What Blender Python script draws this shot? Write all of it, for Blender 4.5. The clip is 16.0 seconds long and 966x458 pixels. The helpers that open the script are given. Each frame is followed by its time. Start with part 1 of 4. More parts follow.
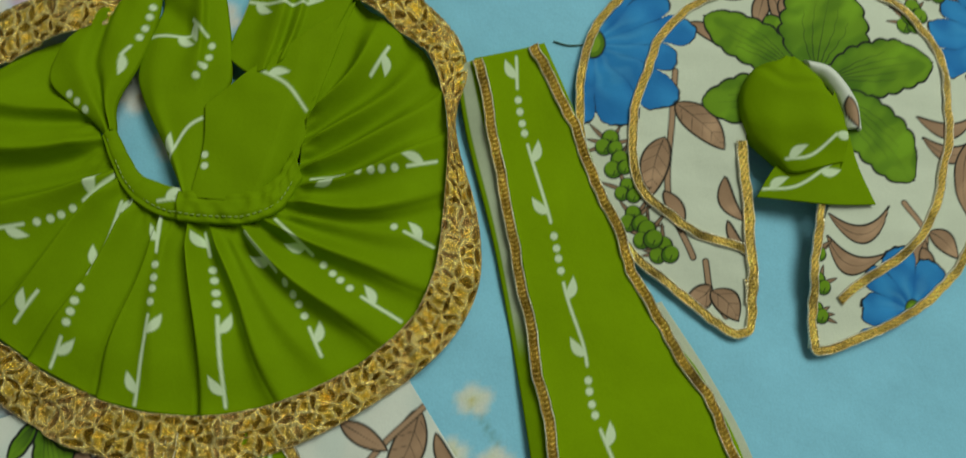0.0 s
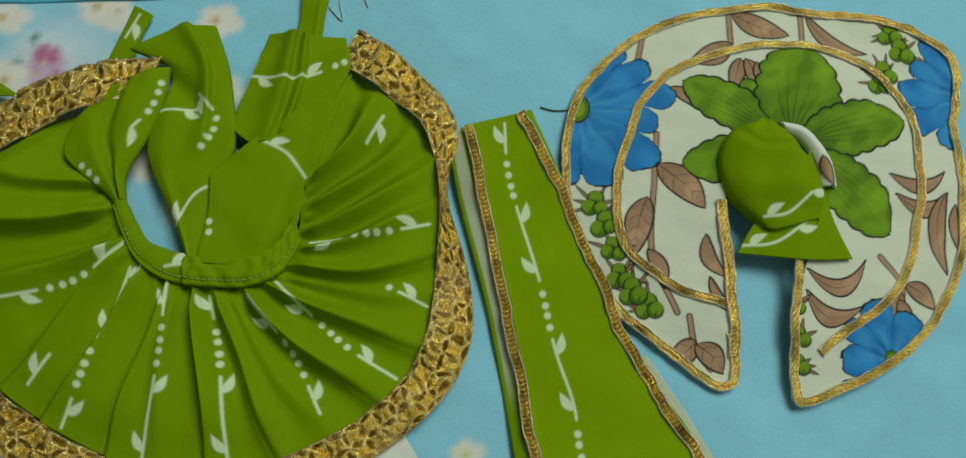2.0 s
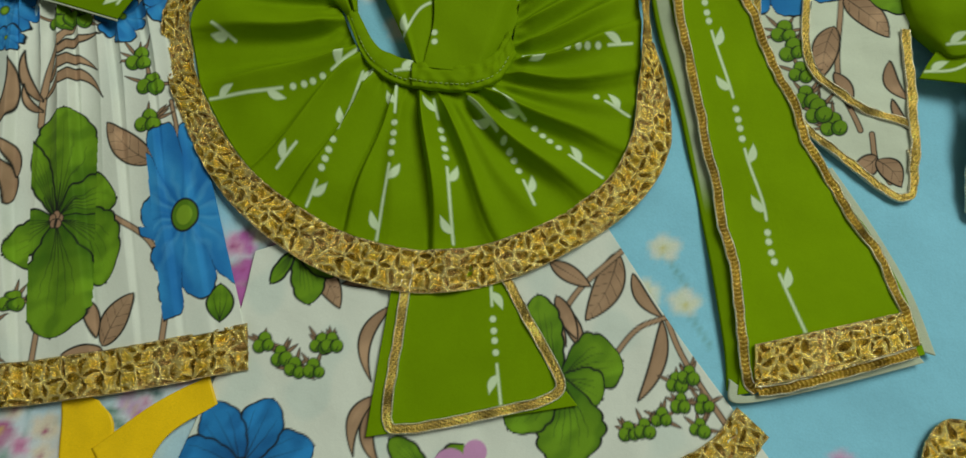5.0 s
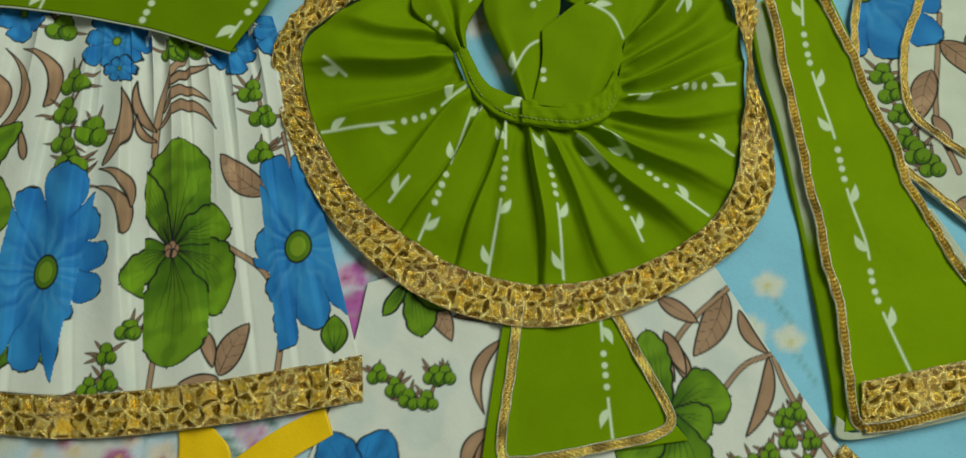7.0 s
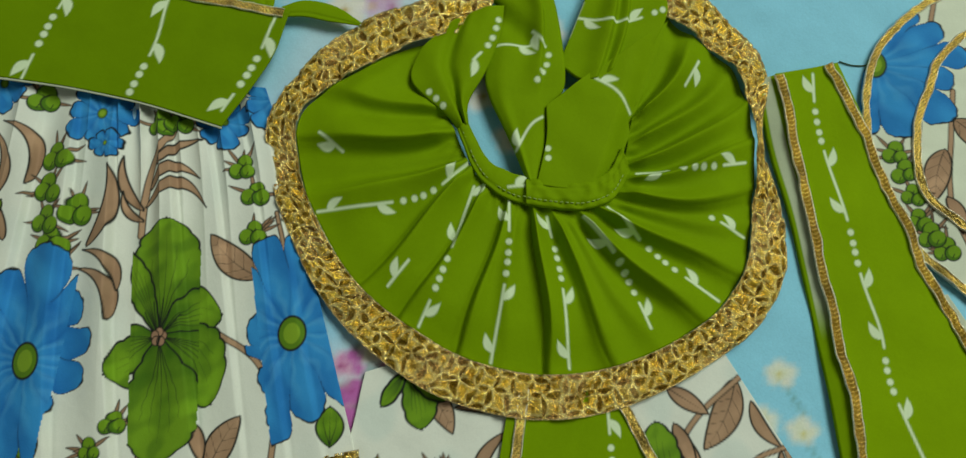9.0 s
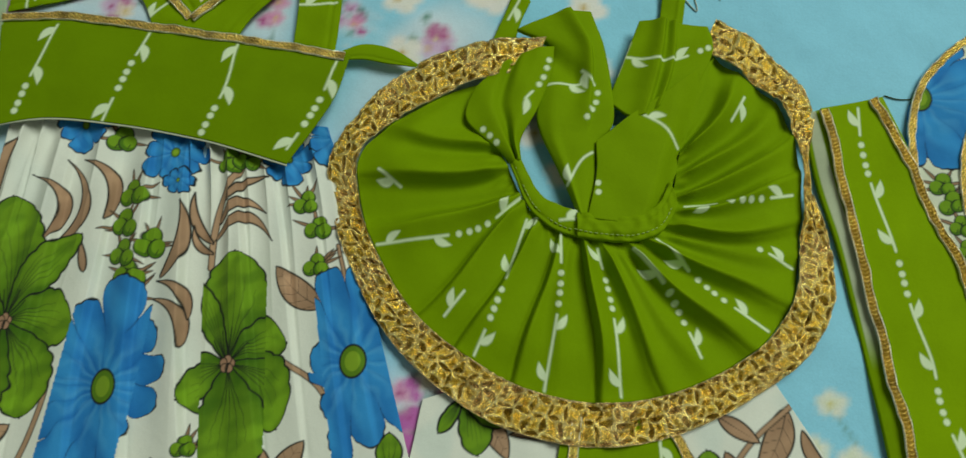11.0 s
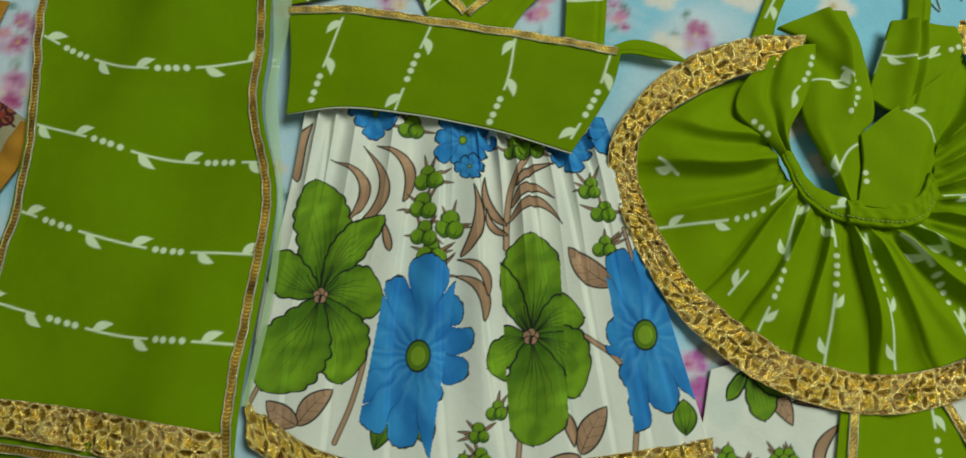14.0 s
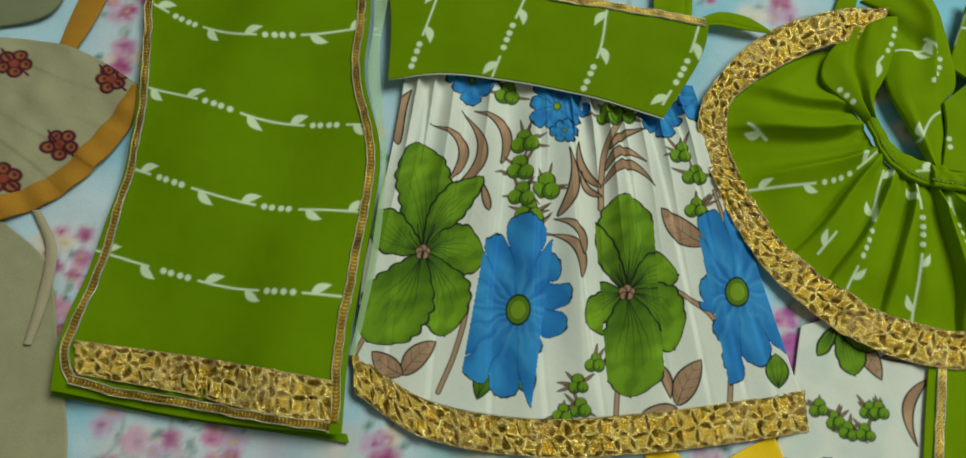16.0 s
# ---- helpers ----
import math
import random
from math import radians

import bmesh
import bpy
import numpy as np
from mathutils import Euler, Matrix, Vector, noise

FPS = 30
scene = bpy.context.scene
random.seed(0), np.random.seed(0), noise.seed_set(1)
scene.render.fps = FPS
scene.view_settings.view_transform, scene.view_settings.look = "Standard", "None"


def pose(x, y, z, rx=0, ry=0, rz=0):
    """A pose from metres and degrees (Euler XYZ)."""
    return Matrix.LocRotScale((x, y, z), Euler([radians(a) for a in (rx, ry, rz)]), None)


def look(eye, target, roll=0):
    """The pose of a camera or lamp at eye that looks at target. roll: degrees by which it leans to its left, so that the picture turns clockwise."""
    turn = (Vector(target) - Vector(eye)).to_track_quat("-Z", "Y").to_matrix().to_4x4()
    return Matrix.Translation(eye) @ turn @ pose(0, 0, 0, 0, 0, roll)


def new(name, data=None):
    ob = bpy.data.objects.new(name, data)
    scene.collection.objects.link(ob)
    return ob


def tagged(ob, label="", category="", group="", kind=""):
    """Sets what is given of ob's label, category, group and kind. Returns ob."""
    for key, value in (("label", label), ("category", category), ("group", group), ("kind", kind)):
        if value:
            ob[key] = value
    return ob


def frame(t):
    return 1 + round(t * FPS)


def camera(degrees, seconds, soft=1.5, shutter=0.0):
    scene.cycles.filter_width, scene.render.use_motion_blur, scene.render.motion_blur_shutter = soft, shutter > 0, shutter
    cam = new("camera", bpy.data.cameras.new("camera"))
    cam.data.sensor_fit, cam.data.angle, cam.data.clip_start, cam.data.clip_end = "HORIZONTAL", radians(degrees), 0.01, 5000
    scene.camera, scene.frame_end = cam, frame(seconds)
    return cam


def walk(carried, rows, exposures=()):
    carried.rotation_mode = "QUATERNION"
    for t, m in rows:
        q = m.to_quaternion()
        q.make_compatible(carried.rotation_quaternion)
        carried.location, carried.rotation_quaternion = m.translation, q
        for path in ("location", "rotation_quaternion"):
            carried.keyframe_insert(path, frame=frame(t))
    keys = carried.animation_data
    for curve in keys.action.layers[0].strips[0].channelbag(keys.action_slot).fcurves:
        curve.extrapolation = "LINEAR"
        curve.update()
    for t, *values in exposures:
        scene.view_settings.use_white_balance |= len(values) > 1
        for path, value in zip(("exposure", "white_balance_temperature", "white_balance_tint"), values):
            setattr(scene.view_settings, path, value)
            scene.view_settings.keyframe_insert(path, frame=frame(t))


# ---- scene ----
cam = camera(62.0, 16.0, soft=1.4, shutter=0.4)
ROWS = [
    (0.0, 0.0175, 0.0625, 0.3862, 11.55, -2.39, 1.33),
    (0.5, 0.0197, 0.0761, 0.3943, 13.38, -2.81, 0.67),
    (1.0, 0.0283, 0.0797, 0.4006, 14.24, -2.27, -0.13),
    (1.5, 0.0307, 0.0759, 0.4068, 14.65, -1.34, 0.04),
    (2.0, 0.0259, 0.0680, 0.4058, 14.49, -1.54, 0.66),
    (2.5, 0.0121, 0.0592, 0.4056, 14.55, -1.94, 1.12),
    (3.0, -0.0046, 0.0309, 0.3960, 14.15, -1.80, 1.38),
    (3.5, -0.0116, 0.0190, 0.4030, 13.77, -1.39, 1.12),
    (4.0, -0.0200, 0.0090, 0.4120, 13.31, -0.97, 0.86),
    (4.5, -0.0447, -0.0092, 0.4221, 13.43, -0.19, 1.96),
    (5.0, -0.0600, -0.0265, 0.4254, 12.10, 0.47, 3.37),
    (7.5, -0.1298, -0.0096, 0.4377, 13.18, -0.26, 4.01),
    (8.0, -0.1302, 0.0075, 0.4343, 13.92, -0.49, 3.89),
    (8.5, -0.1338, 0.0250, 0.4283, 13.01, -1.29, 3.88),
    (11.0, -0.1443, 0.0204, 0.4445, 15.57, 1.43, 4.52),
    (11.5, -0.1767, 0.0073, 0.4537, 15.36, 2.65, 4.30),
    (12.0, -0.2128, 0.0211, 0.4698, 15.68, 2.52, 4.69),
    (12.5, -0.2296, 0.0260, 0.4812, 16.63, 2.66, 4.60),
    (13.0, -0.2564, 0.0154, 0.4833, 15.75, 2.38, 5.07),
    (13.5, -0.2820, 0.0161, 0.4824, 13.32, 0.56, 4.60),
    (14.0, -0.3134, 0.0057, 0.4879, 13.30, 1.07, 4.94),
    (14.5, -0.3250, -0.0019, 0.4913, 13.45, 0.98, 5.22),
    (15.0, -0.3365, -0.0244, 0.4831, 13.34, 0.68, 5.61),
    (15.5, -0.3508, -0.0329, 0.4901, 12.75, 1.03, 5.76),
    (16.0, -0.3669, -0.0366, 0.4997, 14.27, 1.34, 5.57),
]
walk(cam, [(row[0], pose(*row[1:])) for row in ROWS], [(0.0, -0.22), (5.0, -0.15), (8.0, -0.05), (11.0, 0.0), (14.0, 0.05), (16.0, 0.05)])

# ---- light: a white ceiling tube far above the sheet, soft light from a bright room ----
world = bpy.data.worlds.new("room_air")
world.use_nodes = True
world.node_tree.nodes["Background"].inputs[0].default_value = (0.9, 0.97, 1.0, 1)
world.node_tree.nodes["Background"].inputs[1].default_value = 0.06
scene.world = world


def lamp(name, eye, target, size, size_y, watts, colour):
    data = bpy.data.lights.new(name, "AREA")
    data.shape, data.size, data.size_y, data.energy, data.color = "RECTANGLE", size, size_y, watts, colour
    ob = new(name, data)
    ob.matrix_world = look(eye, target)
    return ob


lamp("tube_light", (1.45, 1.55, 3.15), (-0.15, 0.12, 0), 2.1, 1.4, 102.0, (0.92, 1.0, 0.87))

# ---- shaping helpers, in millimetres ----


def spline(points, n):
    """n points along a smooth curve through the given ones, evenly spaced."""
    p = np.array(points, float)
    if len(p) == 2:
        return p[0] + (p[1] - p[0]) * np.linspace(0, 1, n)[:, None]
    q = np.vstack([2 * p[0] - p[1], p, 2 * p[-1] - p[-2]])
    t = np.linspace(0, 1, 24, endpoint=False)[:, None]
    out = []
    for a, b, c, d in zip(q, q[1:], q[2:], q[3:]):
        out.append(0.5 * (2 * b + (c - a) * t + (2 * a - 5 * b + 4 * c - d) * t ** 2 + (3 * b - a - 3 * c + d) * t ** 3))
    out = np.vstack(out + [p[-1:]])
    s = np.r_[0, np.cumsum(np.linalg.norm(np.diff(out, axis=0), axis=1))]
    at = np.linspace(0, s[-1], n)
    return np.stack([np.interp(at, s, out[:, k]) for k in range(p.shape[1])], 1)


def length(points):
    return np.linalg.norm(np.diff(spline(points, 60), axis=0), axis=1).sum()


def loft(curves, step=0.8, nu=0, nv=0):
    """A sheet of points between curves that run the same way: (along, across, 2), with u across and v along."""
    nv = nv or int(max(length(c) for c in curves) / step) + 2
    rows = np.stack([spline(c, nv) for c in curves])
    nu = nu or int(max(length(rows[:, k]) for k in (0, nv // 2, nv - 1)) / step) + 2
    out = np.stack([spline(rows[:, k], nu) for k in range(nv)])
    u, v = np.meshgrid(np.linspace(0, 1, nu), np.linspace(0, 1, nv))
    return out, u, v


def waves(x, y, size, seed, n=5):
    """Gentle random unevenness between about -1 and 1, with features of that size."""
    r = np.random.default_rng(seed)
    out = 0
    for _ in range(n):
        a, k = r.uniform(0, 2 * np.pi), 2 * np.pi / (size * r.uniform(0.7, 1.6))
        out = out + np.sin(k * (np.cos(a) * x + np.sin(a) * y) + r.uniform(0, 6.3))
    return out / n ** 0.5 * 0.8


def ramp(x, a, b):
    t = np.clip((x - a) / (b - a), 0, 1)
    return t * t * (3 - 2 * t)


class Dye:
    """Colours printed on a cloth whose points lie at x, y."""

    def __init__(self, x, y, base, fine=0.7):
        self.keep = None
        self.shape, self.x, self.y, self.fine = x.shape, x.ravel(), y.ravel(), fine
        self.c = np.tile(np.array(base, float), (self.x.size, 1))

    def near(self, x0, x1, y0, y1):
        i = np.flatnonzero((self.x > x0) & (self.x < x1) & (self.y > y0) & (self.y < y1))
        return i[self.keep(self.x[i], self.y[i])] if self.keep else i

    def lay(self, i, cover, colour):
        cover = np.clip(cover, 0, 1)[:, None]
        self.c[i] = self.c[i] * (1 - cover) + np.asarray(colour, float) * cover

    def dot(self, x, y, r, colour, squash=1.0):
        i = self.near(x - r - 2, x + r + 2, y - r - 2, y + r + 2)
        d = np.hypot(self.x[i] - x, (self.y[i] - y) * squash) - r
        self.lay(i, 0.5 - d / self.fine, colour)

    def line(self, points, width, colour, taper=0.0):
        p = spline(points, max(4, int(length(points) / 2.5)))
        lo, hi = p.min(0) - width - 2, p.max(0) + width + 2
        i = self.near(lo[0], hi[0], lo[1], hi[1])
        if not i.size:
            return
        q = np.stack([self.x[i], self.y[i]], 1)
        best = np.full(i.size, 1e9)
        for k, (a, b) in enumerate(zip(p, p[1:])):
            ab = b - a
            t = np.clip((q - a) @ ab / (ab @ ab + 1e-9), 0, 1)
            w = width / 2 * (1 - taper * (k + t) / len(p))
            best = np.minimum(best, np.linalg.norm(q - a - t[:, None] * ab, axis=1) - w)
        self.lay(i, 0.5 - best / self.fine, colour)

    def leaf(self, x0, y0, x1, y1, width, colour, bend=0.0, edge=None, veins=0, full=0.8, ragged=0.0, tone=None, rim=1.05, plump=0.75, ribs=0.0):
        """A leaf or petal from its stalk to its tip. bend: how far its middle swings to the left. tone: a second colour at its root."""
        a, ab = np.array([x0, y0]), np.array([x1 - x0, y1 - y0], float)
        size = np.hypot(*ab)
        ax, side = ab / size, np.array([-ab[1], ab[0]]) / size
        m = width + abs(bend) + 3
        i = self.near(min(x0, x1) - m, max(x0, x1) + m, min(y0, y1) - m, max(y0, y1) + m)
        if not i.size:
            return
        q = np.stack([self.x[i], self.y[i]], 1) - a
        s, d = q @ ax / size, q @ side
        inside = np.clip(s, 0, 1)
        d = d - bend * 4 * inside * (1 - inside)
        w = width / 2 * np.sin(np.pi * inside ** full) ** plump
        if ragged:
            w = w * (1 - ragged + 2 * ragged * np.abs(np.sin(s * size * 0.36 + np.sign(d) * 1.3))) * (1 + 0.04 * np.sin(s * size * 0.21 + 2 + np.sign(d)))
        f = np.abs(d) - w
        f = np.maximum(f, np.maximum(-s, s - 1) * size)
        if edge is not None:
            self.lay(i, 0.5 - (f - rim * 0.5) / self.fine, edge)
        col = np.tile(np.array(colour, float), (i.size, 1))
        if tone is not None:
            across = d / (w + 1.0)
            streak = waves(across * 9 + 0.15 * s * size, s * size * 0.5, 9, 3)
            k = np.clip(1.0 - s * 1.45 + 0.14 * streak, 0, 1)[:, None] * 0.85
            k2 = ramp(waves(self.x[i], self.y[i], 15, 5) + 0.5 * streak, -0.3, 1.0)[:, None] * 0.38
            k3 = np.clip(1 + f / (0.10 * width + 0.5), 0, 1)[:, None] ** 2 * 0.40
            col = col * (1 + 0.22 * ramp(waves(self.x[i], self.y[i], 19, 9), 0.0, 0.9)[:, None])
            for share in (k, k2, k3):
                col = col * (1 - share) + np.array(tone) * share
        cover = np.clip(0.5 - (f + rim * 0.5) / self.fine, 0, 1)[:, None]
        self.c[i] = self.c[i] * (1 - cover) + col * cover
        if veins and edge is not None:
            for k in range(-(veins // 2), veins // 2 + 1):
                spread = k / max(1, veins // 2) * 0.7
                dd = np.abs(d - spread * w * inside ** 0.7) - 0.26 * (1.2 - s)
                part_way = (s > 0.04) & (s < 0.86 - 0.1 * abs(k)) & (f < 0)
                self.lay(i, (0.5 - dd / self.fine) * part_way * np.clip(1.15 - s, 0, 0.9), edge)

        if ribs and edge is not None:
            dd = np.abs((s * size - np.abs(d) * 0.9) % ribs - ribs / 2) - 0.2
            self.lay(i, (0.5 - dd / self.fine) * (f < -0.8) * (s > 0.12) * 0.7, edge)

    def done(self):
        return np.c_[self.c, np.ones(len(self.c))]


def mesh_of(name, verts, quads, colours=None, smooth=True):
    """A mesh from numpy arrays: points in metres, four-cornered faces, and a colour for each point."""
    me = bpy.data.meshes.new(name)
    me.vertices.add(len(verts))
    me.vertices.foreach_set("co", np.asarray(verts, np.float32).ravel())
    me.loops.add(quads.size)
    me.loops.foreach_set("vertex_index", quads.astype(np.int32).ravel())
    me.polygons.add(len(quads))
    me.polygons.foreach_set("loop_start", np.arange(0, quads.size, 4, dtype=np.int32))
    me.polygons.foreach_set("use_smooth", np.full(len(quads), smooth))
    if colours is not None:
        at = me.color_attributes.new("dye", "FLOAT_COLOR", "POINT")
        at.data.foreach_set("color", np.asarray(colours, np.float32).ravel())
    me.update(calc_edges=True)
    return me


ROOT = {}


def thing(name, x, y, label, category, group="", kind="", z=0.0):
    ob = new(name)
    ob.empty_display_size = 0.02
    ob.location = (x / 1000, y / 1000, z / 1000)
    ROOT[ob] = np.array([x, y, z]) / 1000
    return tagged(ob, label, category, group, kind)


def part(name, me, material, parent, label=""):
    ob = new(name, me)
    me.materials.append(material)
    if parent is not None:
        ob.parent = parent
        ROOT[ob] = ROOT[parent]
    return tagged(ob, label)


def cloth(name, xy, z, material, parent, colours=None, thick=0.9, label=""):
    """A cloth over the points xy at heights z, with a hem that gives its edges thickness."""
    nv, nu = z.shape
    top = np.dstack([xy, z]).reshape(-1, 3)
    ids = np.arange(nv * nu).reshape(nv, nu)
    quads = np.stack([ids[:-1, :-1], ids[:-1, 1:], ids[1:, 1:], ids[1:, :-1]], -1).reshape(-1, 4)
    k = (nv // 2, nu // 2)
    a, b = (xy[k[0], k[1] + 1] - xy[k]), (xy[k[0] + 1, k[1]] - xy[k])
    if a[0] * b[1] - a[1] * b[0] < 0:
        quads = quads[:, ::-1]
    ring = np.r_[ids[0], ids[1:, -1], ids[-1, -2::-1], ids[-2:0:-1, 0]]
    low = top[ring] - [0, 0, thick]
    n0 = len(top) + np.arange(len(ring))
    nxt = np.roll(np.arange(len(ring)), -1)
    skirt = np.stack([ring, n0, n0[nxt], ring[nxt]], -1)
    if a[0] * b[1] - a[1] * b[0] < 0:
        skirt = skirt[:, ::-1]
    verts = np.vstack([top, low]) / 1000 - ROOT[parent]
    if colours is not None:
        colours = np.vstack([colours, colours[ring]])
    return part(name, mesh_of(name, verts, np.vstack([quads, skirt]), colours), material, parent, label)


# ---- materials ----
def nodes_of(name):
    m = bpy.data.materials.new(name)
    m.use_nodes = True
    nt = m.node_tree
    return m, nt, nt.nodes["Principled BSDF"]


def add(nt, kind, **values):
    n = nt.nodes.new(kind)
    for key, value in values.items():
        n.inputs[key.replace("_", " ")].default_value = value
    return n


def fabric(name, colour=None, rough=0.7, weave=1500, relief=0.25, sheen=0.03, uneven=0.12, alpha=1.0, spec=0.18):
    """Woven cloth: printed colours or one dye, fine thread relief, faint blotches."""
    m, nt, b = nodes_of(name)
    lk = nt.links.new
    co = nt.nodes.new("ShaderNodeTexCoord")
    thread = add(nt, "ShaderNodeTexNoise", Scale=weave, Detail=2.0)
    blotch = add(nt, "ShaderNodeTexNoise", Scale=55.0, Detail=4.0)
    crumple = add(nt, "ShaderNodeTexNoise", Scale=90.0, Detail=3.0)
    for n in (thread, blotch, crumple):
        lk(co.outputs["Object"], n.inputs["Vector"])
    if colour is None:
        src = nt.nodes.new("ShaderNodeAttribute")
        src.attribute_name = "dye"
    else:
        src = nt.nodes.new("ShaderNodeRGB")
        src.outputs[0].default_value = (*colour, 1)
    mix = add(nt, "ShaderNodeMath")
    mix.operation = "ADD"
    lk(thread.outputs["Fac"], mix.inputs[0])
    lk(blotch.outputs["Fac"], mix.inputs[1])
    lo = nt.nodes.new("ShaderNodeMapRange")
    lo.inputs["From Min"].default_value, lo.inputs["From Max"].default_value = 0.6, 1.4
    lo.inputs["To Min"].default_value, lo.inputs["To Max"].default_value = 1 - uneven, 1 + uneven
    lk(mix.outputs[0], lo.inputs["Value"])
    tint = nt.nodes.new("ShaderNodeVectorMath")
    tint.operation = "SCALE"
    lk(src.outputs[0], tint.inputs[0])
    lk(lo.outputs[0], tint.inputs["Scale"])
    lk(tint.outputs[0], b.inputs["Base Color"])
    b.inputs["Roughness"].default_value = rough
    b.inputs["Specular IOR Level"].default_value = spec
    b.inputs["Sheen Weight"].default_value = sheen
    b.inputs["Alpha"].default_value = alpha
    bump = add(nt, "ShaderNodeBump", Strength=relief, Distance=0.0003)
    lk(thread.outputs["Fac"], bump.inputs["Height"])
    soft = add(nt, "ShaderNodeBump", Strength=0.35, Distance=0.0015)
    lk(crumple.outputs["Fac"], soft.inputs["Height"])
    lk(soft.outputs[0], bump.inputs["Normal"])
    lk(bump.outputs[0], b.inputs["Normal"])
    return m


def brocade(name, rough=0.27, relief=0.8, metal=0.95, stretch=(1.0, 1.0, 1.0)):
    """Metal thread: the woven figure comes with the mesh, single threads glitter through fine relief."""
    m, nt, b = nodes_of(name)
    lk = nt.links.new
    co = nt.nodes.new("ShaderNodeTexCoord")
    turn = nt.nodes.new("ShaderNodeMapping")
    turn.inputs["Rotation"].default_value = (0, 0, 0.7)
    turn.inputs["Scale"].default_value = stretch
    lk(co.outputs["Object"], turn.inputs["Vector"])
    thread = add(nt, "ShaderNodeTexNoise", Scale=1500.0, Detail=2.0, Roughness=0.6)
    cell = add(nt, "ShaderNodeTexVoronoi", Scale=900.0)
    lk(turn.outputs[0], thread.inputs["Vector"])
    lk(turn.outputs[0], cell.inputs["Vector"])
    src = nt.nodes.new("ShaderNodeAttribute")
    src.attribute_name = "dye"
    vary = nt.nodes.new("ShaderNodeMapRange")
    vary.inputs["From Min"].default_value, vary.inputs["From Max"].default_value = 0.3, 0.7
    vary.inputs["To Min"].default_value, vary.inputs["To Max"].default_value = 0.75, 1.2
    lk(thread.outputs["Fac"], vary.inputs["Value"])
    tint = nt.nodes.new("ShaderNodeVectorMath")
    tint.operation = "SCALE"
    lk(src.outputs[0], tint.inputs[0])
    lk(vary.outputs[0], tint.inputs["Scale"])
    lk(tint.outputs[0], b.inputs["Base Color"])
    b.inputs["Metallic"].default_value, b.inputs["Roughness"].default_value = metal, rough
    bump = add(nt, "ShaderNodeBump", Strength=relief, Distance=0.0006)
    lk(cell.outputs["Distance"], bump.inputs["Height"])
    again = add(nt, "ShaderNodeBump", Strength=min(1.0, relief * 1.5), Distance=0.0007)
    lk(thread.outputs["Fac"], again.inputs["Height"])
    lk(bump.outputs[0], again.inputs["Normal"])
    lk(again.outputs[0], b.inputs["Normal"])
    return m


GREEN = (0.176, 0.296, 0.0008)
MARK = (0.66, 0.78, 0.52)
WHITE = (0.75, 0.77, 0.69)
INK = (0.012, 0.014, 0.012)
BROWN, BROWN_DARK = (0.43, 0.27, 0.165), (0.31, 0.185, 0.11)
BLUE, BLUE_DEEP = (0.040, 0.31, 0.69), (0.014, 0.16, 0.47)
LEAF, LEAF_DEEP = (0.165, 0.315, 0.012), (0.030, 0.105, 0.005)
GOLD, GOLD_DARK, GOLD_SHEEN = (0.98, 0.66, 0.08), (0.22, 0.12, 0.008), (1.0, 0.78, 0.32)

crepe = fabric("green_crepe", spec=0.04, rough=0.75, sheen=0.0, relief=0.15, uneven=0.08)
cotton = fabric("printed_cotton", rough=0.8, uneven=0.05)
sheet_cotton = fabric("sheet_cotton", rough=0.85, weave=900, uneven=0.07, relief=0.3)
beige_cotton = fabric("beige_cotton", rough=0.85, weave=1100, uneven=0.12, relief=0.4)
satin = fabric("yellow_satin", (0.95, 0.60, 0.008), rough=0.35, sheen=0.0, relief=0.1)
lining = fabric("pale_lining", (0.52, 0.56, 0.42), rough=0.85)
stitching = fabric("green_stitching", (0.30, 0.42, 0.10), rough=0.7)
sheer = fabric("sheer_edge", rough=0.7, alpha=0.6)
gold = brocade("gold_brocade")
braid_gold = brocade("gold_braid", rough=0.28, relief=0.7)
wall_paint = fabric("wall_paint", (0.36, 0.36, 0.34), rough=0.9, weave=300, sheen=0.0, uneven=0.03)
floor_stone = fabric("grey_floor_stone", (0.22, 0.23, 0.22), rough=0.5, weave=200, sheen=0.0, uneven=0.2)


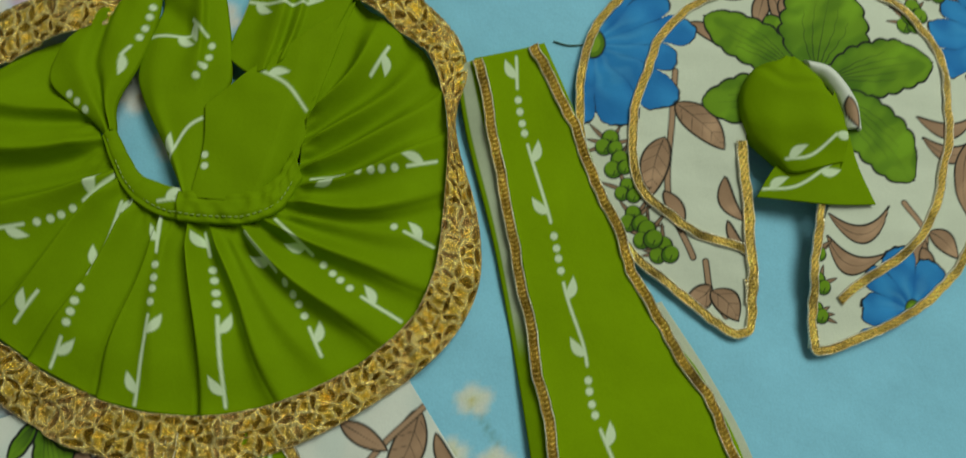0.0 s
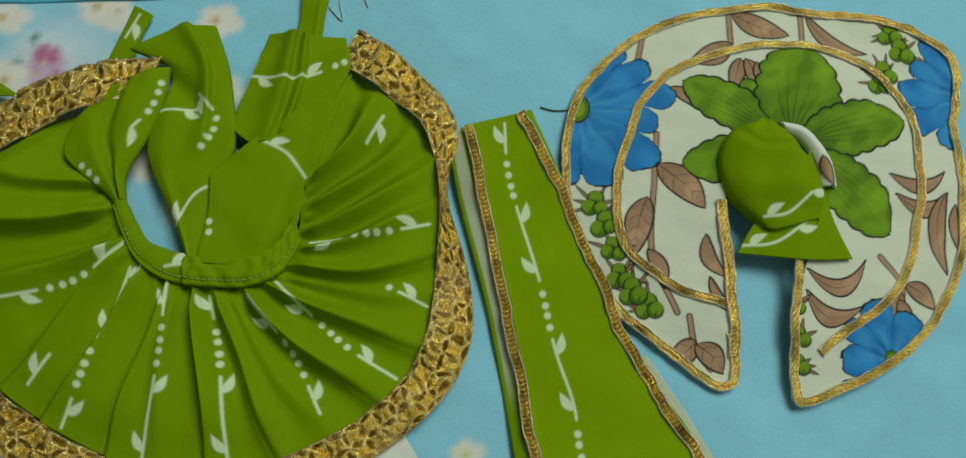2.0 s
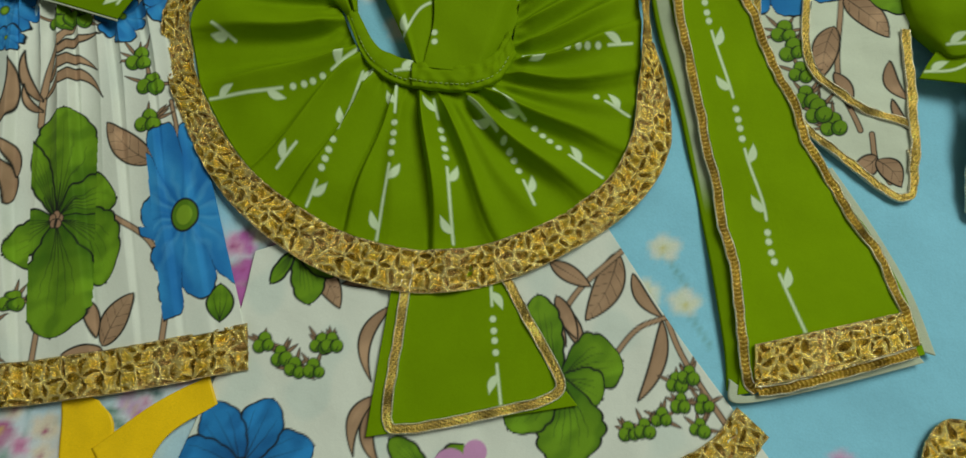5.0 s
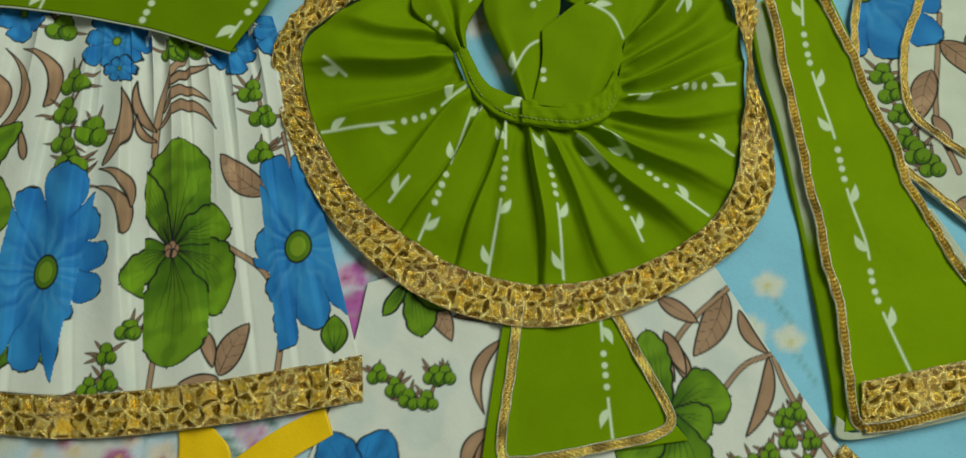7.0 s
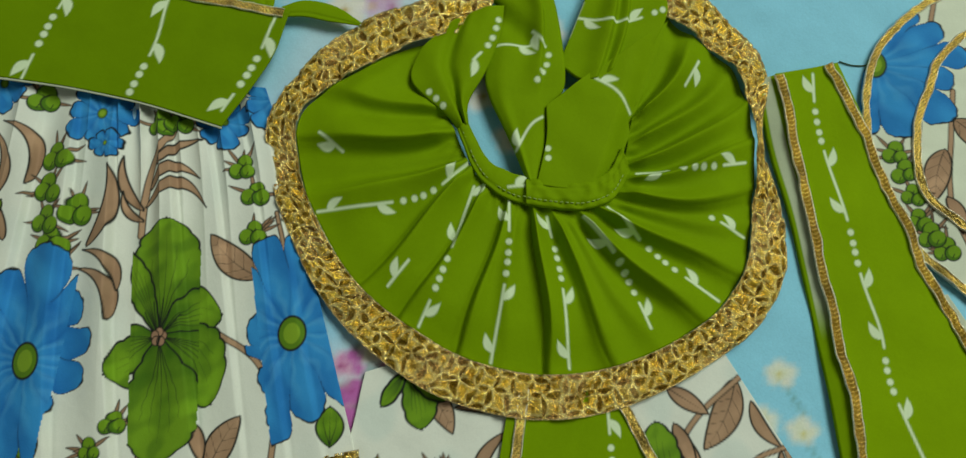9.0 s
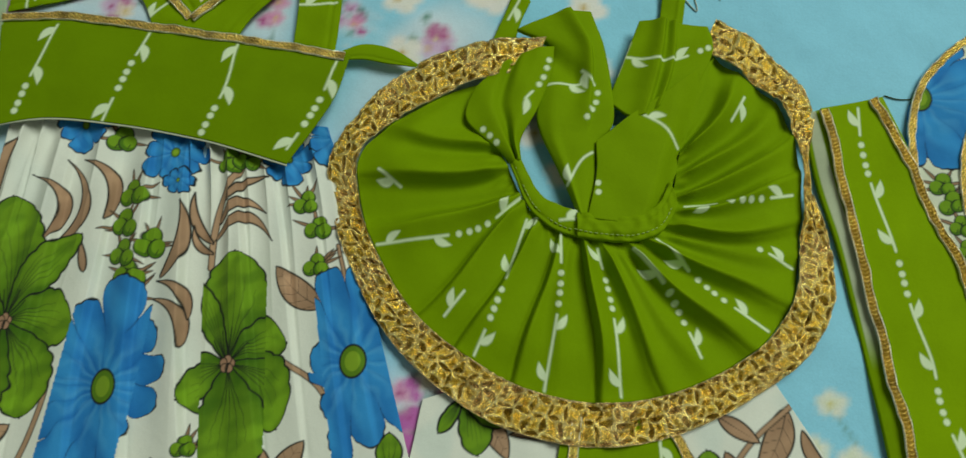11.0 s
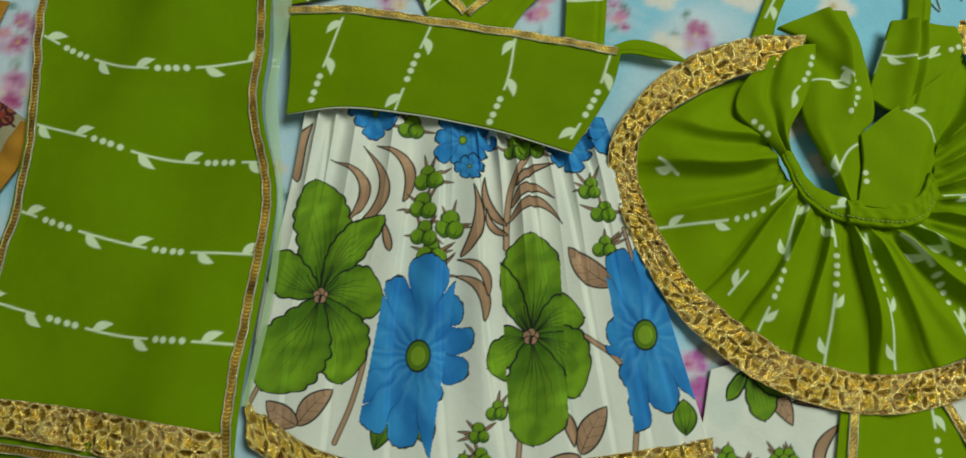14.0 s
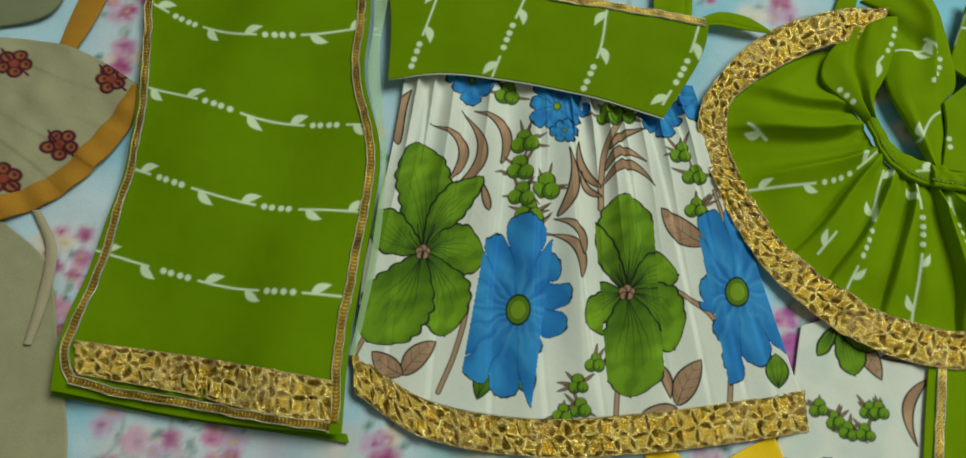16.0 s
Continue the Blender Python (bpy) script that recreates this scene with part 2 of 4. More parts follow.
# ---- trims ----
def lace(name, inner, outer, z, parent, seed=0, dz=1.5, repeat=24.0, label="wide gold brocade lace with woven rosettes"):
    """A broad woven ribbon between two edges; z(x, y, u, v) is what it lies on, v along it and u across."""
    xy, u, v = loft([inner, outer], step=0.62)
    mid = xy[:, xy.shape[1] // 2]
    s = np.r_[0, np.cumsum(np.linalg.norm(np.diff(mid, axis=0), axis=1))][:, None] + 0 * u
    wide = 22.0
    d = (u - 0.5) * wide
    # overlapping circles: almond cells, darker, between bright outlining threads
    pitch = repeat / 2.5
    cx, cy = (s + 3.1 * seed + 1.5 * waves(s, d, 11, seed + 21)) / pitch, (d + 1.4 * waves(s, d, 11, seed + 22)) / pitch + 0.5
    net, inside = np.full(s.shape, 9.0), np.zeros(s.shape)
    for i in (-1, 0, 1, 2):
        for j in (-1, 0, 1, 2):
            far = np.hypot(cx - (np.floor(cx) + i), cy - (np.floor(cy) + j)) * pitch - 0.72 * pitch
            net, inside = np.minimum(net, np.abs(far)), inside + (far < 0)
    hole = np.clip((net - 0.45) / 0.5, 0, 1) * (inside >= 2) * (0.62 + 0.38 * ramp(waves(s, d, 14, seed + 23), -0.8, 0.5))
    rim = np.exp(-(net / 0.55) ** 2)
    r = np.random.default_rng(seed + 5)
    grain = r.normal(0, 1, s.shape)
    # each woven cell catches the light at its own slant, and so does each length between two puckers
    along, over = np.floor(cx).astype(int), np.floor(cy).astype(int)
    lean = r.normal(0, 1, (2, 400, 6))[:, np.abs(along) % 400, np.abs(over) % 6]
    facet = 1.5 * waves(np.floor(s / 21.0 + 0.3 * seed) * 37.0, 0 * s, 50, seed + 9)
    slant = ((cx - along - 0.5) * lean[0] + (cy - over - 0.5) * lean[1]) * pitch * 0.17
    pucker = 0.9 * np.abs(2 * ((s / 21.0 + 0.3 * seed) % 1.0) - 1) ** 3
    # paler areas stand for satin reflecting light; the sheen is put into the colour
    sheen_patch = ramp(waves(xy[..., 0], xy[..., 1], 30, seed + 2), -0.1, 1.0)
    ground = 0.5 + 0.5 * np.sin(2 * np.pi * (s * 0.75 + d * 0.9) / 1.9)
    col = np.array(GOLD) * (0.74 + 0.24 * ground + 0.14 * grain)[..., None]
    col = col * (1 - 0.35 * sheen_patch[..., None]) + np.array(GOLD_SHEEN) * (0.35 * sheen_patch * (0.7 + 0.2 * grain))[..., None]
    col = col * (1 - hole[..., None]) + (np.array(GOLD_DARK) * (1 - sheen_patch[..., None]) + np.array((0.45, 0.27, 0.09)) * sheen_patch[..., None]) * (hole * (1.0 + 0.12 * grain))[..., None]
    # outlining threads are lighter gold, with random glints painted on them
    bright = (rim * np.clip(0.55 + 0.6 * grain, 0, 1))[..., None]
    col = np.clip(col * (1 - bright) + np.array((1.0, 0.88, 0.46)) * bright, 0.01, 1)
    edge = (np.abs(u - 0.5) > 0.465)[..., None]
    col = np.where(edge, np.array((0.9, 0.68, 0.3)) * (0.8 + 0.2 * grain[..., None]), col)
    h = z(xy[..., 0], xy[..., 1], u, v) + dz + 0.30 * rim - 0.30 * hole + 0.10 * ground * (1 - hole) + 0.15 * grain + 0.3 * waves(s, d * 1.5, 22, seed) + facet * d / 11.0 + slant - pucker
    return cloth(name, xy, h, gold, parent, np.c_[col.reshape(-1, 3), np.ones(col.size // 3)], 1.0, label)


def trim(name, points, z, parent, width=5.6, dz=0.8, label="narrow gold braid with silver cord edges", wavy=0.5, seed=1, deep=1.0):
    """A narrow braid along a curve: two corded edges and a glittering chain between them."""
    n = int(length(points) / 0.55) + 8
    p = spline(points, n)
    s = np.linspace(0, length(points), n)
    t = np.gradient(p, axis=0)
    t /= np.linalg.norm(t, axis=1)[:, None]
    side = np.stack([-t[:, 1], t[:, 0]], 1)
    p = p + side * (wavy * waves(s, 0 * s, 28, seed) + 0.25 * waves(s, 0 * s, 9, seed + 3))[:, None]
    across = np.array([-0.5, -0.46, -0.40, -0.34, -0.22, -0.08, 0.08, 0.22, 0.34, 0.40, 0.46, 0.5])
    rise = np.array([0.0, 0.7, 0.75, 0.3, 0.25, 0.5, 0.5, 0.25, 0.3, 0.75, 0.7, 0.0])
    xy = p[:, None] + side[:, None] * (across * width)[None, :, None]
    ss = s[:, None] + 0 * across
    cord = (np.abs(across) > 0.38)[None]
    twist = 0.5 + 0.5 * np.sin(2 * np.pi * (ss / 1.7 + across * 3.0))
    chain = 0.5 + 0.5 * np.sin(2 * np.pi * (ss / 3.4 + across * 2.6))
    r = np.random.default_rng(seed)
    grain = r.normal(0, 1, ss.shape)
    h = z(xy[..., 0], xy[..., 1], 0 * ss, 0 * ss) + dz + rise + np.where(cord, 0.2 * twist, 0.18 * chain) + 0.07 * grain
    h = h + 0.5 * waves(ss, across * 4, 14, seed + 1) * np.sign(across)
    pale = np.array((0.96, 0.88, 0.68)) * (0.65 + 0.35 * twist)[..., None]
    rich = np.array((0.98, 0.68, 0.16)) * (0.62 + 0.45 * chain + 0.18 * grain)[..., None]
    # shiny and dull lengths of the braid, painted as a brightness wave along it
    dark = 0.35 + 0.65 * waves(ss, 0 * ss, 16, seed + 7)
    if deep < 1:
        fleck = np.clip(np.sin(2 * np.pi * (ss / 2.3 + np.abs(across) * 1.2)), 0, 1) ** 2 * np.clip(0.8 + 0.5 * grain, 0, 1.4)
        rich = np.array((0.42, 0.25, 0.025)) + np.array((0.95, 0.68, 0.18)) * (0.75 * fleck)[..., None]
        deep = 0.95
    rich = rich * ((0.62 + 0.5 * dark) * deep)[..., None]
    col = np.clip(np.where(cord[..., None], pale, rich), 0.01, 1)
    return cloth(name, xy, h, braid_gold, parent, np.c_[col.reshape(-1, 3), np.ones(col.size // 3)], 0.6, label)


# ---- printed motifs ----
def sprig(dye, points, start=0.0, flip=1, width=1.5, scale=1.0, period=70.0):
    """A white printed stem with two leaves that point along it, broken by runs of dots."""
    total = length(points)
    n = max(8, int(total / 1.0))
    p = spline(points, n)
    s = np.linspace(0, total, n) + start
    t = np.gradient(p, axis=0)
    t /= np.linalg.norm(t, axis=1)[:, None]
    side = np.stack([-t[:, 1], t[:, 0]], 1) * flip
    run = np.flatnonzero(s % period < period * 0.6)
    for group in np.split(run, np.flatnonzero(np.diff(run) > 1) + 1):
        if len(group) > 3:
            dye.line(p[group[:: max(1, len(group) // 8)]], width, MARK)

    def place(v):
        first, last = int(start // period) - 1, int((start + total) // period) + 2
        return [int(np.argmin(np.abs(s - v - k * period))) for k in range(first, last) if start <= v + k * period <= start + total]

    for share, sg in ((0.07, 1), (0.46, -1)):
        for k in place(period * share):
            tip = p[k] + side[k] * sg * 5.6 * scale + t[k] * 10.5 * scale
            dye.leaf(*p[k], *tip, 5.4 * scale, MARK, bend=1.1 * sg * flip * scale, full=0.72, plump=0.95)
    for share in (0.67, 0.75, 0.83, 0.91):
        for k in place(period * share):
            dye.dot(*p[k], 1.7 * scale, MARK)


def daisy(dye, x, y, r, turn=0.0, petals=12, squash=1.0):
    """A blue flower seen from above: round-tipped petals with paler streaks, a thin ink outline and a green eye."""
    i = dye.near(x - r * 1.2, x + r * 1.2, y - r * 1.2, y + r * 1.2)
    if i.size:
        dx, dy = (dye.x[i] - x) / squash, dye.y[i] - y
        rad, a = np.hypot(dx, dy), np.arctan2(dy, dx) - turn
        a = a + 0.10 * np.sin(2.3 * a + 3 * turn) + 0.05 * waves(dx, dy, 22, 3)
        turns = a * petals / (2 * np.pi)
        k = np.round(turns)
        off = np.abs(turns - k) * 2
        k = np.mod(k, petals)
        reach = r * (0.97 + 0.10 * np.sin(k * 2.4 + turn * 5))
        rim = reach * (0.74 + 0.26 * np.sqrt(np.clip(1 - off ** 2.2, 0, 1))) + 0.5 * waves(dx, dy, 5, 8)
        dye.lay(i, 0.5 - (rad - rim - 0.5) / dye.fine, INK)
        streak = 0.5 + 0.5 * np.sin(a * petals * 1.1 + 1.5 * waves(dx, dy, 12, 4))
        wash = ramp(waves(dx, dy, 0.5 * r, 6), -0.7, 0.9)
        tone = np.clip(0.25 + 0.60 * wash - 0.30 * off ** 3 + 0.10 * (streak - 0.5), 0, 1)[:, None]
        col = np.array(BLUE_DEEP) * (1 - tone) + np.array(BLUE) * tone
        ray = (ramp(rad / r, 0.75, 0.25) * np.clip(streak - 0.35, 0, 1) * 0.40)[:, None]
        col = col * (1 - ray) + np.array((0.13, 0.44, 0.72)) * ray
        cover = np.clip(0.5 - (rad - rim + 0.5) / dye.fine, 0, 1)[:, None]
        dye.c[i] = dye.c[i] * (1 - cover) + col * cover
        gap = (1 - off) * rad * np.pi / petals
        dye.lay(i, (0.5 - (gap - 0.30) / dye.fine) * ramp(rad / rim, 0.68, 0.9) * (rad < rim) * 0.9, INK)
        dye.lay(i, (0.5 - (gap - 0.25) / 1.1) * ramp(rad / rim, 0.2, 0.5) * (rad < rim) * 0.4, BLUE_DEEP)
    dye.dot(x, y, r * 0.135, INK, 0.8)
    dye.dot(x, y, r * 0.118, (0.10, 0.21, 0.01), 0.8)
    dye.dot(x, y, r * 0.078, (0.22, 0.36, 0.02), 0.8)


def bloom(dye, x, y, tips, heart=True):
    """A large green flower: broad veined petals to the given tips (x, y, width, bend) round a brown heart."""
    for tx, ty, w, bend in tips:
        dye.leaf(x, y, tx, ty, w, LEAF, bend=bend, edge=INK, veins=5, full=1.3, ragged=0.05, tone=LEAF_DEEP, plump=0.6, rim=1.25)
    if heart:
        for k in range(5):
            a = math.pi / 2 + (k - 2) * 0.45
            dye.line([(x, y), (x + 9 * math.cos(a), y + 12 * math.sin(a)), (x + 13 * math.cos(a), y + 20 * math.sin(a))], 0.6, INK)
        for k in range(5):
            a = k * 2 * math.pi / 5 + 0.3
            dye.dot(x + 2.6 * math.cos(a), y + 2.6 * math.sin(a), 2.7, INK)
            dye.dot(x + 2.6 * math.cos(a), y + 2.6 * math.sin(a), 2.1, (0.42, 0.24, 0.15))
        dye.line([(x, y - 4), (x + 0.5, y)], 1.4, INK)


def buds(dye, places, r=5.0, seed=0, lean=math.pi / 2):
    """A stem of small green berries among dry brown bracts."""
    g, r = np.random.default_rng(seed), r * 1.15
    for x, y in places:
        for k in range(5):
            a = lean + g.uniform(-2.0, 2.0)
            q = r * g.uniform(1.4, 2.3)
            dye.leaf(x + 2 * math.cos(a), y + 2 * math.sin(a), x + q * math.cos(a), y + q * math.sin(a), 1.8, BROWN_DARK, edge=INK, rim=0.5)
    for x, y in places:
        for k in range(3):
            a = lean + 2.1 * k + g.uniform(-0.3, 0.3)
            cx, cy, rr = x + 0.5 * r * math.cos(a), y + 0.5 * r * math.sin(a), r * g.uniform(0.55, 0.7)
            dye.dot(cx, cy, rr + 0.35, INK)
            dye.dot(cx, cy, rr - 0.35, (0.07, 0.17, 0.008))
            dye.dot(cx + 0.18 * rr * math.cos(a), cy + 0.25 * rr, rr * 0.78, LEAF)
            dye.line([(cx, cy - 0.6 * rr), (cx + 0.2 * rr, cy - 0.1 * rr)], 0.5, INK)


def brown_leaf(dye, x0, y0, x1, y1, w, bend=0.0, veins=1):
    """A dry leaf with a midrib, and side ribs where it is broad."""
    dye.leaf(x0, y0, x1, y1, w, BROWN, bend=bend, edge=INK, veins=veins if w > 8.5 else 0, tone=BROWN_DARK, full=0.85, ribs=6.5 if w > 10.5 else 0.0)


def stem(dye, points, w=2.6):
    dye.line(points, w + 1.0, INK)
    dye.line(points, w - 0.2, BROWN)


# ---- room: plain shell round the sheet ----
def slab(name, lo, hi, material, kind="structure", label="", category=""):
    bm = bmesh.new()
    bmesh.ops.create_cube(bm, size=1.0)
    for v in bm.verts:
        v.co = [l + (h - l) * (c + 0.5) for l, h, c in zip(lo, hi, v.co)]
    me = bpy.data.meshes.new(name)
    bm.to_mesh(me)
    bm.free()
    return tagged(part(name, me, material, None), label, category, kind=kind)


slab("floor", (-2.0, -1.8, -0.06), (3.2, 3.2, -0.006), floor_stone, label="plain grey stone floor under the sheet", category="floor")
slab("wall_north", (-2.0, 3.2, -0.06), (3.2, 3.3, 4.4), wall_paint, label="plain pale painted wall", category="wall")
slab("wall_south", (-2.0, -1.9, -0.06), (3.2, -1.8, 4.4), wall_paint, label="plain pale painted wall", category="wall")
slab("wall_west", (-2.1, -1.9, -0.06), (-2.0, 3.3, 4.4), wall_paint, label="plain pale painted wall", category="wall")
slab("wall_east", (3.2, -1.9, -0.06), (3.3, 3.3, 4.4), wall_paint, label="plain pale painted wall", category="wall")
slab("ceiling", (-2.1, -1.9, 4.4), (3.3, 3.3, 4.5), wall_paint, label="plain pale ceiling", category="ceiling")

# ---- the flowered sheet ----
SKY = (0.27, 0.62, 0.81)


def sheet_z(x, y):
    return 1.3 * waves(x, y, 150, 11) + 0.5 * waves(x, y, 48, 12) - 1.0


def petals_soft(dye, x, y, r, colour, heart, seed):
    """A watercolour blossom: five soft lobes that pale towards their rims."""
    g = np.random.default_rng(seed)
    i = dye.near(x - r * 1.5, x + r * 1.5, y - r * 1.5, y + r * 1.5)
    if not i.size:
        return
    dx, dy = dye.x[i] - x, (dye.y[i] - y) * g.uniform(1.0, 1.3)
    rad, a = np.hypot(dx, dy), np.arctan2(dy, dx) + g.uniform(0, 6)
    rim = r * (0.72 + 0.28 * np.abs(np.sin(2.5 * a)) ** 0.7) * (1 + 0.18 * np.sin(a + seed))
    wash = 0.5 + 0.5 * waves(dye.x[i], dye.y[i], r * 0.8, seed + 1)
    tone = np.clip(rad / rim * 0.8 - 0.45 + 0.5 * wash, 0, 1)[:, None]
    pale = np.array(colour) * 0.45 + np.array((0.80, 0.78, 0.82)) * 0.55
    col = np.array(colour) * (1 - tone) + pale * tone
    cover = np.clip(0.5 - (rad - rim) / (0.16 * r + dye.fine), 0, 1)[:, None] * 0.92
    dye.c[i] = dye.c[i] * (1 - cover) + col * cover
    dye.dot(x + g.uniform(-1, 1), y + g.uniform(-1, 1), r * 0.17, heart)


def posy(dye, x, y, r, seed):
    """A loose printed bunch of garden flowers on a pale wash."""
    g = np.random.default_rng(seed)
    i = dye.near(x - 2.2 * r, x + 2.2 * r, y - 2.2 * r, y + 2.2 * r)
    far = ((dye.x[i] - x) ** 2 + (dye.y[i] - y) ** 2) / (1.15 * r) ** 2
    dye.lay(i, 0.6 * np.exp(-far * (1.2 + 0.6 * waves(dye.x[i], dye.y[i], r, seed))), (0.74, 0.75, 0.80))
    for k in range(4):
        a, q = g.uniform(0, 6.28), r * g.uniform(0.7, 1.2)
        x0, y0 = x + q * math.cos(a), y + q * math.sin(a)
        x1, y1 = x0 + g.uniform(-10, 10), y0 + g.uniform(-9, 9)
        dye.line([(x, y), ((x + x0) / 2 + 2, (y + y0) / 2 - 2), (x0, y0)], 0.9, (0.20, 0.34, 0.33))
        dye.leaf(x0, y0, x1, y1, 5.5, [(0.13, 0.27, 0.22), (0.24, 0.38, 0.34), (0.10, 0.20, 0.20)][k % 3], full=0.8)
    for k in range(5):
        a, q = k * 1.3 + g.uniform(0, 0.8), r * g.uniform(0.1, 0.85)
        colour = [(0.46, 0.07, 0.30), (0.66, 0.24, 0.46), (0.74, 0.62, 0.46), (0.55, 0.34, 0.58), (0.40, 0.04, 0.22)][int(g.integers(5))]
        petals_soft(dye, x + q * math.cos(a), y + q * math.sin(a), r * g.uniform(0.28, 0.55), colour, [(0.35, 0.03, 0.16), (0.66, 0.50, 0.12)][int(g.integers(2))], int(g.integers(999)))


xy, u, v = loft([[(-1150, -520), (-1150, 322)], [(620, -520), (620, 322)]], step=2.5)
x, y = xy[..., 0], xy[..., 1]
dye = Dye(x, y, SKY, 3.0)
pale = ramp(waves(x, y, 160, 31) + 0.35 + 0.9 * ramp(x, -120, -420), 0.2, 1.0) * ramp(x, -60, -170)
dye.lay(np.arange(x.size), pale.ravel() * 0.5, (0.66, 0.74, 0.80))
for bx, by, br, share in ((-203, 20, 34, 0.8), (-225, -10, 26, 0.6), (-60, -62, 34, 0.7), (-640, 60, 40, 0.5), (-470, -85, 50, 0.6), (-380, -80, 40, 0.5), (-560, -80, 46, 0.5)):
    dye.lay(np.arange(x.size), (share * np.exp(-(((x - bx) ** 2 + (y - by) ** 2) / br ** 2))).ravel(), (0.72, 0.72, 0.76))
g = np.random.default_rng(3)
for k in range(34):
    bx, by, br = -640 + 12.5 * k + g.uniform(-12, 12), -75 + g.uniform(-38, 30), g.uniform(11, 24)
    tint = [(0.26, 0.50, 0.52), (0.68, 0.64, 0.46), (0.56, 0.42, 0.54), (0.40, 0.60, 0.66), (0.70, 0.58, 0.52)][k % 5]
    dye.lay(np.arange(x.size), (0.75 * np.exp(-(((x - bx) ** 2 + (y - by) ** 2) / br ** 2) ** 1.6)).ravel(), tint)
for bx, by, br in ((-313, 277, 20), (-203, 262, 19), (-345, 292, 16), (-405, 272, 17), (-440, 284, 16), (-475, 275, 20), (-256, 272, 11), (-480, 140, 20), (-205, 20, 24), (-190, 45, 18), (-652, 186, 22), (-660, 140, 18), (-661, 57, 20), (-648, 38, 14), (-656, 8, 16), (-655, 225, 22), (-600, -60, 22), (-570, -70, 20), (-538, -58, 18), (-500, -90, 18), (-441, -50, 16), (-400, -85, 20), (-344, -62, 16), (-300, -60, 18), (-244, -40, 14), (-230, -20, 14), (-780, 240, 26), (-760, 20, 20), (-100, -70, 20), (-70, -55, 18)):
    posy(dye, bx, by, br, int(abs(bx * 7 + by)))
for bx, by in ((28, 60), (40, 30), (20, 35)):
    dye.line([(bx + 14, by - 22), (bx + 6, by - 10), (bx, by)], 1.2, (0.16, 0.36, 0.36))
    petals_soft(dye, bx, by, 9, (0.72, 0.74, 0.56), (0.62, 0.58, 0.22), bx)
for bx, by in ((-169, 294), (-114, 290), (-229, 289), (-180, 297), (-105, 248), (-280, 290), (-128, 215), (-120, 180), (-140, 205), (-225, 252)):
    petals_soft(dye, bx, by, 13, (0.78, 0.74, 0.66), (0.55, 0.40, 0.14), -bx)
for k in range(26):
    bx, by = -200 + g.normal(0, 9), 20 + g.normal(0, 13)
    dye.dot(bx, by, g.uniform(2.5, 5.5), (0.52, 0.14, 0.44))
for bx, by in ((120, -45), (30, 5), (-5, -60)):
    petals_soft(dye, bx, by, 7, (0.60, 0.32, 0.60), (0.5, 0.2, 0.4), abs(by) + 1)
sheet = thing("bed_sheet", -250, -100, "pale blue cotton sheet printed with garden flowers", "sheet", kind="structure")
z = sheet_z(x, y)
# pulled creases
for (x0, y0, x1, y1, h, w) in ((70, 300, 20, 262, 1.2, 7), (-20, 330, 40, 250, 0.9, 9), (180, 60, 330, -20, 1.0, 9), (250, 20, 400, 120, 0.8, 10), (-660, 80, -640, -40, 1.0, 8), (-480, -60, -300, -75, 1.0, 8), (300, 240, 420, 330, 1.0, 12)):
    d = np.array([x1 - x0, y1 - y0], float)
    size = np.hypot(*d)
    s, off = ((x - x0) * d[0] + (y - y0) * d[1]) / size ** 2, ((x - x0) * -d[1] + (y - y0) * d[0]) / size
    z = z + h * np.exp(-(off / w) ** 2) * ramp(s, -0.1, 0.3) * ramp(s, 1.1, 0.6)
cloth("cloth", xy, z, sheet_cotton, sheet, dye.done(), 1.5)

# its turned hem, brighter blue, along the far side
xy, u, v = loft([[(-1150, 288), (-800, 290), (-400, 290), (-150, 302), (40, 318), (620, 345)], [(-1150, 330), (-800, 328), (-400, 326), (-150, 333), (40, 346), (620, 372)]], step=1.4)
x, y = xy[..., 0], xy[..., 1]
dye = Dye(x, y, (0.10, 0.46, 0.66), 1.5)
g = np.random.default_rng(9)
for k in range(18):
    bx = -760 + 26.5 * k + g.uniform(-10, 10)
    if k % 2:
        posy(dye, bx, 306 + g.uniform(-6, 8), g.uniform(12, 17), k + 60)
    else:
        petals_soft(dye, bx, 306 + g.uniform(-6, 8), g.uniform(8, 11), (0.78, 0.70, 0.62), (0.55, 0.42, 0.12), k)
for bx, by, r, colour in ((-143, 323, 11, "cream"), (-163, 314, 9, "cream"), (-104, 315, 11, "pink"), (-112, 318, 8, "cream"), (-198, 314, 10, "pink"), (-261, 312, 11, "pink"), (-250, 308, 9, "cream"), (-283, 320, 10, "pink"), (-80, 318, 7, "cream"), (-24, 319, 6, "cream"), (16, 323, 6, "cream"), (90, 330, 7, "cream"), (170, 334, 8, "pink")):
    petals_soft(dye, bx, by, r, (0.80, 0.74, 0.62) if colour == "cream" else (0.70, 0.36, 0.52), (0.60, 0.42, 0.10), int(-bx) + 300)
for bx, by, tx, ty in ((-238, 306, -252, 298), (-205, 312, -216, 306), (-190, 318, -180, 322), (-82, 322, -80, 314), (-300, 306, -312, 302), (-340, 304, -352, 310), (-420, 306, -430, 300), (-500, 304, -512, 310)):
    dye.leaf(bx, by, tx, ty, 5.5, (0.02, 0.10, 0.08), full=0.8)
edge = np.minimum(u, 1 - u) * 40
